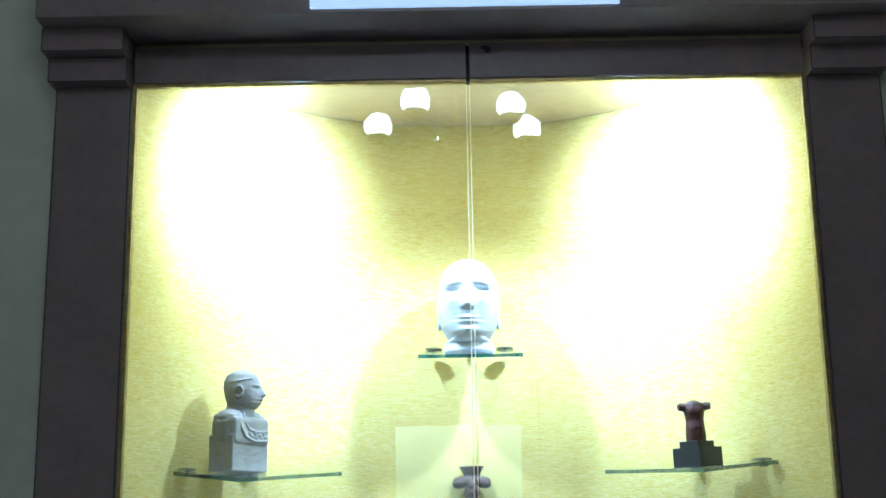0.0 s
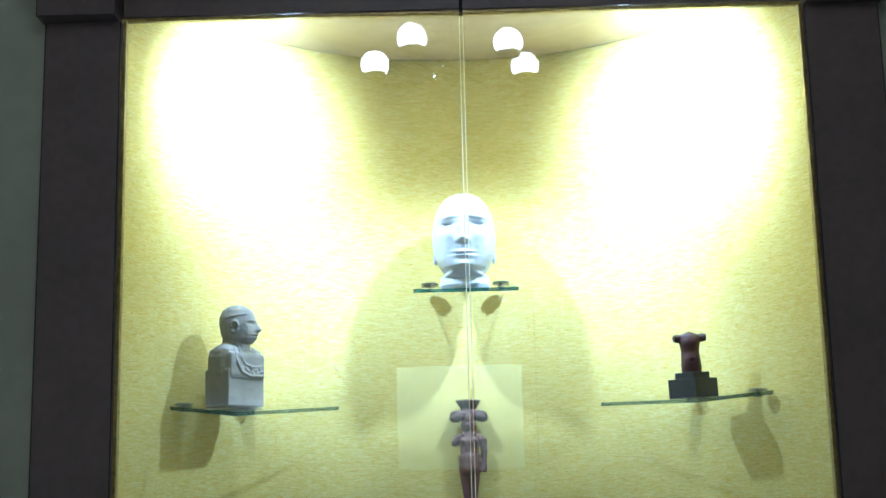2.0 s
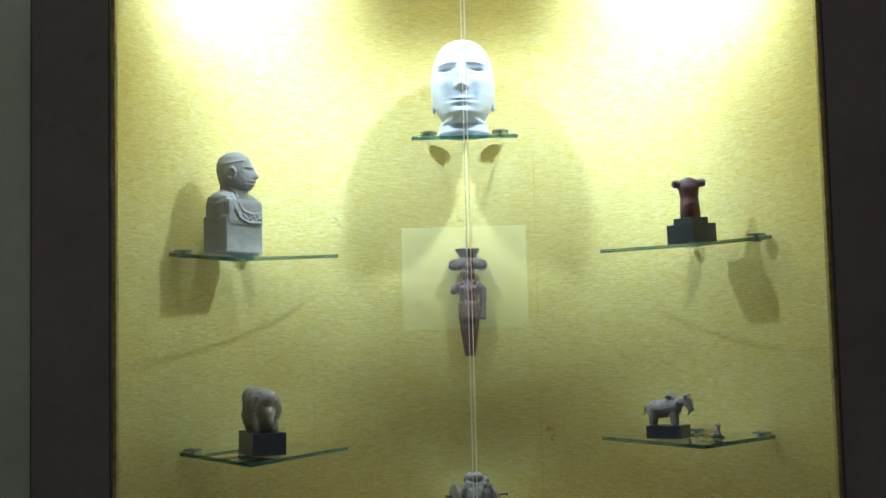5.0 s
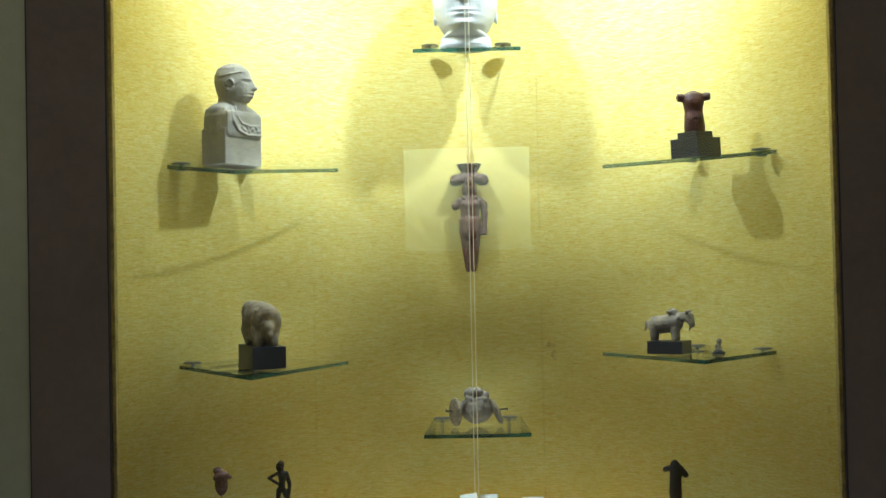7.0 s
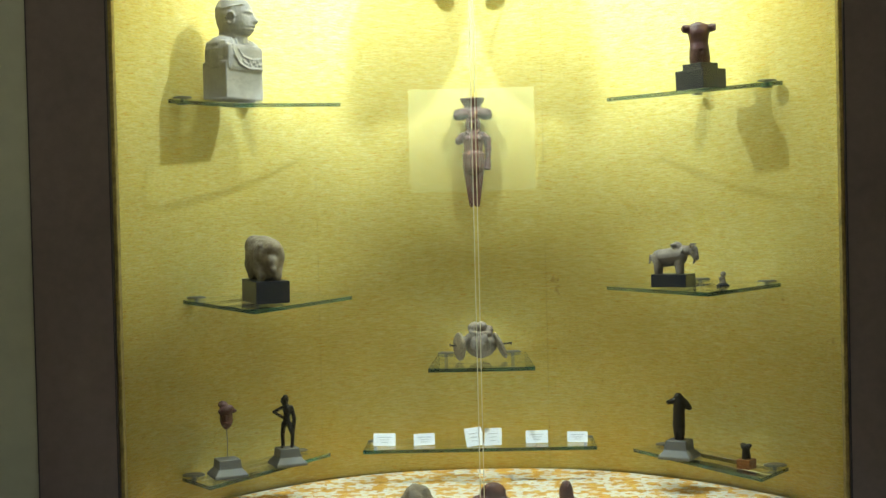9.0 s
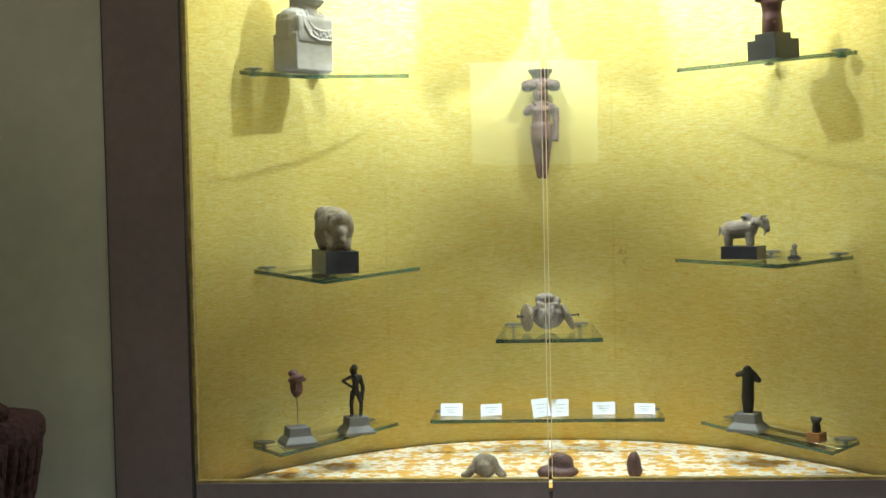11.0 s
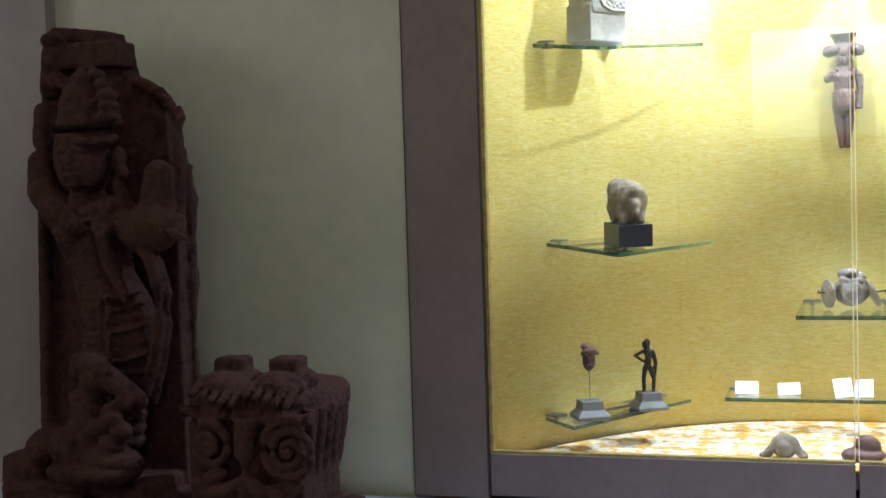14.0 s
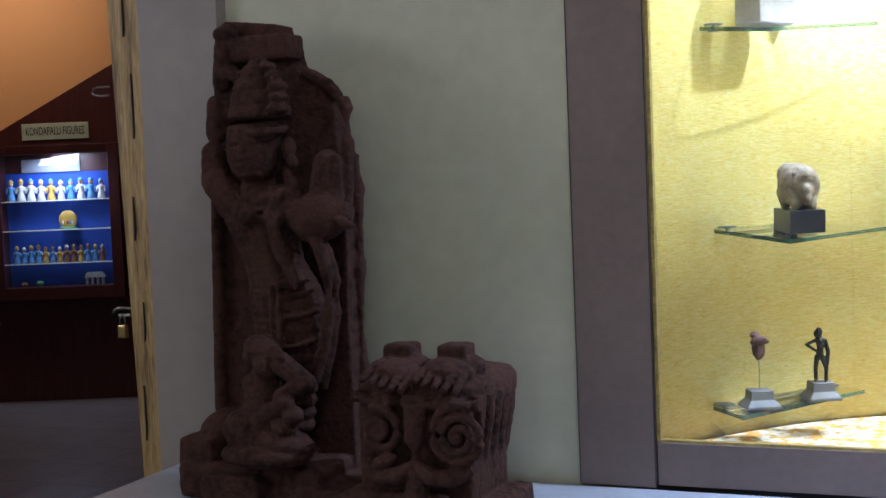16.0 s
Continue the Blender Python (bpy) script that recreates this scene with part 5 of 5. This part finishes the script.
lock = part("padlock", box((-0.020, -0.009, -0.066), (0.002, 0.004, -0.036), 0.004), BRASS, latch, "small worn padlock")
part("shackle", tube([(-0.016, -0.003, -0.037), (-0.016, -0.003, -0.022), (-0.009, -0.003, -0.015), (-0.002, -0.003, -0.022), (-0.002, -0.003, -0.037)], 0.0022, 8), STEEL, lock, smooth=True)

# ---- the room beyond the doorway ----
FAR = pose(-6.39, 6.99, 0, 0, 0, 22.75) @ Matrix.Diagonal((1.100, 1.100, 1.099, 1))
wall("wall_far_orange", (0, 0, 0), (0.1, 0.1, 0.1), ORANGE_PAINT, "orange painted wall above the stair panelling").matrix_world = FAR @ Matrix.Translation((-2.5, 0.16, 0)) @ Matrix.Diagonal((60, 1, 33, 1))
slope = lambda s: 1.664 + 0.5417 * s
thing("stair_panelling", prism([(-2.4, 0.10, 0), (2.9, 0.10, 0), (2.9, 0.10, slope(2.9)), (-2.4, 0.10, slope(-2.4))], 0.055, axis=(0, 1, 0)), [RED_WOOD, RED_WOOD], "dark red-brown wooden panelling under a stair", "panelling", kind="structure", at=FAR)
wall("wall_far_left", (-8.3, 2.0, 0), (-8.2, 6.0, 3.3), ORANGE_PAINT, "orange painted wall of the stair room")
wall("wall_far_right", (-1.70, 2.70, 0), (-1.60, 9.0, 3.3), ORANGE_PAINT, "orange painted wall of the stair room")

cab = thing("figurine_cabinet", label="dark red wooden wall cabinet with blue back and small painted dolls", category="cabinet", at=FAR)
S0, S1, Z0, Z1 = 0.15, 0.83, 0.74, 1.46
for name, lo, hi in (("stile", (0.06, -0.03, 0.66), (S0, 0.098, 1.63)), ("stile", (S1, -0.03, 0.66), (0.90, 0.098, 1.63)), ("bottom_rail", (S0, -0.03, 0.66), (S1, 0.098, Z0)), ("top_rail", (S0, -0.03, 1.575), (S1, 0.098, 1.63))):
    part(name, box(lo, hi, 0.004), RED_WOOD, cab)
part("blue_back", box((S0 + 0.001, 0.085, Z0 + 0.001), (S1 - 0.001, 0.097, Z1)), BLUE_CLOTH, cab, "deep blue cloth back")
part("upper_back", box((S0 + 0.001, 0.088, Z1 + 0.001), (S1 - 0.001, 0.097, 1.574)), RED_WOOD, cab)
part("pale_card", box((0.26, 0.070, 1.463), (0.63, 0.074, 1.545), 0.001), PRINT, cab, "pale card above the dolls")
for z in (1.285, 1.10, 0.89):
    part("shelf", box((S0 + 0.002, -0.015, z - 0.006), (S1 - 0.002, 0.084, z)), [SHELF_GLASS], cab, "glass shelf")
    part("shelf_edge", box((S0 + 0.002, -0.019, z - 0.007), (S1 - 0.002, -0.0155, z + 0.001)), PANE_EDGE, cab)
pane = part("pane", box((S0 + 0.001, -0.028, Z0 + 0.001), (S1 - 0.001, -0.024, 1.574)), PANE, cab)
pane.visible_shadow = False

DOLL_COLOURS = [material("doll_paint_" + w, c, 0.45, vary=0.2, scale=60) for w, c in (("white", (0.75, 0.74, 0.70)), ("yellow", (0.70, 0.45, 0.08)), ("red", (0.55, 0.08, 0.05)), ("blue", (0.15, 0.35, 0.65)), ("brown", (0.28, 0.13, 0.06)), ("green", (0.12, 0.38, 0.18)))]
SKIN = material("doll_paint_skin", (0.65, 0.40, 0.22), 0.5, vary=0.2, scale=60)


def doll(s, y, z, h, robe, cap):
    """A turned and painted wooden doll: robe, head and cap."""
    d = thing("painted_doll", label="tiny painted wooden doll in a bright robe", category="doll", group="painted dolls", at=FAR @ Matrix.Translation((s, y, z)))
    bm = lathe([(h * 0.17, 0), (h * 0.20, h * 0.04), (h * 0.15, h * 0.25), (h * 0.10, h * 0.42), (h * 0.16, h * 0.56), (h * 0.17, h * 0.62), (h * 0.06, h * 0.68), (h * 0.06, h * 0.7)], 12)
    me = finish("robe", bm, DOLL_COLOURS[robe], True)
    whole = bmesh.new()
    whole.from_mesh(me)
    bpy.data.meshes.remove(me)
    ball((0, 0, h * 0.78), h * 0.11, whole, seg=10)
    n0 = len(whole.faces)
    lathe([(h * 0.12, h * 0.83), (h * 0.13, h * 0.87), (h * 0.06, h * 0.96), (h * 0.02, h)], 10, whole)
    whole.faces.ensure_lookup_table()
    for f in whole.faces:
        f.material_index = 2 if f.index >= n0 or f.index < 0 else (1 if f.calc_center_median().z > h * 0.69 else 0)
    for f in whole.faces[n0:]:
        f.material_index = 2
    for s2 in (-1, 1):
        n1 = len(whole.faces)
        capsule((s2 * h * 0.16, 0, h * 0.58), (s2 * h * 0.2, -h * 0.06, h * 0.36), h * 0.05, h * 0.04, whole)
    me = finish("painted_doll", whole, [DOLL_COLOURS[robe], SKIN, DOLL_COLOURS[cap]], True)
    d_mesh = new("doll_body", me)
    d_mesh.parent = d


rng = random.Random(5)
for k in range(10):
    doll(0.20 + 0.063 * k, 0.030, 1.2855, 0.125 + 0.02 * rng.random(), rng.choice((0, 0, 3, 3, 1)), rng.choice((1, 3, 3, 0)))
for k in range(13):
    doll(0.215 + 0.045 * k, 0.030, 0.8905, 0.10 + 0.018 * rng.random(), rng.choice((4, 3, 1, 0, 4)), rng.choice((1, 4, 0)))

disc = thing("painted_plaque", label="round yellow painted plaque standing on a cabinet shelf", category="plaque", at=FAR @ Matrix.Translation((0.545, 0.04, 1.1005)))
part("disc", lathe([(0.052, -0.006), (0.058, 0), (0.052, 0.006), (0.02, 0.010)], 24, None, pose(0, 0, 0.058, 90)), DOLL_COLOURS[1], disc, smooth=True)
part("foot", box((-0.05, -0.015, 0), (0.05, 0.015, 0.012), 0.003), DOLL_COLOURS[5], disc)
for k in range(5):
    part("figure_relief", ball((-0.03 + 0.015 * k, -0.010, 0.04 + 0.006 * (k % 2)), (0.006, 0.005, 0.014), seg=8), DOLL_COLOURS[k % 4], disc)
hut = thing("model_canopy", label="small white model canopy on the cabinet floor", category="model", at=FAR @ Matrix.Translation((0.70, 0.03, Z0 + 0.0015)))
for sx in (-0.05, -0.017, 0.017, 0.05):
    part("post", box((sx - 0.004, -0.018, 0), (sx + 0.004, 0.018, 0.045)), DOLL_COLOURS[0], hut)
part("roof", prism([(-0.065, -0.022, 0.046), (0.065, -0.022, 0.046), (0.045, -0.022, 0.078), (-0.045, -0.022, 0.078)], 0.044, axis=(0, 1, 0)), [DOLL_COLOURS[0]] * 2, hut)
toy = thing("painted_toy", label="small green painted toy on the cabinet floor", category="toy", at=FAR @ Matrix.Translation((0.35, 0.03, Z0 + 0.0015)))
part("toy_body", ball((0, 0, 0.018), (0.026, 0.016, 0.018), seg=12), DOLL_COLOURS[5], toy, smooth=True)
toy2 = thing("painted_toy", label="small brown painted toy on the cabinet floor", category="toy", at=FAR @ Matrix.Translation((0.25, 0.03, Z0 + 0.0015)))
part("toy_body", ball((0, 0, 0.015), (0.022, 0.016, 0.015), seg=12), DOLL_COLOURS[4], toy2, smooth=True)

plate = thing("name_plate", label="pale green plate with black capital letters on the panelling", category="sign", at=FAR @ Matrix.Translation((0.48, 0.095, 1.72)))
part("board", box((-0.212, -0.006, -0.052), (0.212, 0.004, 0.052), 0.003), GREEN_PLATE, plate)


def lettering(text, size, parent, at, mat, name="lettering"):
    cu = bpy.data.curves.new(name, "FONT")
    cu.body, cu.size, cu.align_x, cu.align_y, cu.extrude = text, size, "CENTER", "CENTER", 0.0006
    tmp = new("tmp_text", cu)
    me = bpy.data.meshes.new_from_object(tmp.evaluated_get(bpy.context.evaluated_depsgraph_get()))
    bpy.data.objects.remove(tmp)
    me.materials.clear()
    me.materials.append(mat)
    ob = new(name, me)
    ob.parent, ob.matrix_basis = parent, at
    return ob


lettering("KONDAPALLI FIGURES", 0.074, plate, pose(0, -0.0072, 0, 90) @ Matrix.Diagonal((0.50, 1, 1, 1)), BLACK_PRINT)

# ---- title board over the showcase ----
board = thing("title_board", label="white title board on the cornice above the showcase", category="sign", at=(0.045, 2.362, 2.645))
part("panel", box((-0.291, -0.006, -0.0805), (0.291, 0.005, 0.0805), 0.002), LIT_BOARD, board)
for k, w in enumerate((0.40, 0.30)):
    part("print_bar", box((-w / 2, -0.0085, 0.02 - 0.055 * k), (w / 2, -0.0065, 0.045 - 0.055 * k)), PRINT, board)
keyhole = thing("door_lock", label="small dark cam lock with a turned tongue on the top rail", category="lock", at=(JOINT + 0.039, 2.491, 2.528))
part("cylinder", lathe([(0.0065, -0.001), (0.0065, 0.004), (0.005, 0.005)], 16, None, pose(0, 0, 0, 90)), BLACK_PRINT, keyhole)
part("tongue", box((-0.012, -0.007, -0.001), (0.002, -0.004, 0.006), 0.001), BLACK_PRINT, keyhole)

# ---- lights of the room, seen as reflections in the glass ----
chandelier = thing("chandelier", label="brass ceiling light with four upright opal globes", category="ceiling light", at=(0.04, 0.62, 0))
part("rod", tube([(0, 0, 3.00), (0, 0, 3.30)], 0.008, 12), BRASS, chandelier)
part("rose", lathe([(0.07, 3.27), (0.06, 3.285), (0.02, 3.299)], 24), BRASS, chandelier)
part("hub", lathe([(0.01, 2.94), (0.035, 2.96), (0.045, 2.985), (0.03, 3.01), (0.01, 3.03)], 24), BRASS, chandelier, smooth=True)
for gx, gy, gz in ((-0.098, 0.793, 3.05), (0.231, 0.724, 3.05), (-0.240, 0.524, 3.05), (0.302, 0.469, 3.05)):
    x, y = gx - 0.04, gy - 0.62
    part("arm", tube([(0, 0, 2.98), (x * 0.5, y * 0.5, 2.955), (x * 0.9, y * 0.9, 2.97), (x, y, gz - 0.055)], 0.006, 10), BRASS, chandelier, smooth=True)
    part("cup", lathe([(0.010, -0.066), (0.036, -0.052), (0.042, -0.034), (0.040, -0.033), (0.02, -0.05)], 20, None, Matrix.Translation((x, y, gz))), BRASS, chandelier, smooth=True)
    part("globe", ball((x, y, gz), 0.051, seg=28), GLOBE, chandelier, "glowing opal glass globe", smooth=True)
# glass drops near the hub; the globes' glints on them are put in as glow
for x, y, z in [(-0.033, -0.161, 3.05), (0.017, -0.230, 3.05), (-0.068, -0.252, 3.05)]:
    part("glint_drop", ball((x, y, z), (0.007, 0.007, 0.014), seg=12), GLOBE, chandelier, "small glass drop, its glint from the globes put in as glow", smooth=True)
lit = thing("lit_window", label="bright frosted window in the wall opposite the showcase", category="window", kind="structure", at=(0.0, -1.63, 0))
part("frosted_pane", box((-0.279, 0.002, 1.635), (0.361, 0.030, 2.157), 0.002), LIT_PANEL, lit)
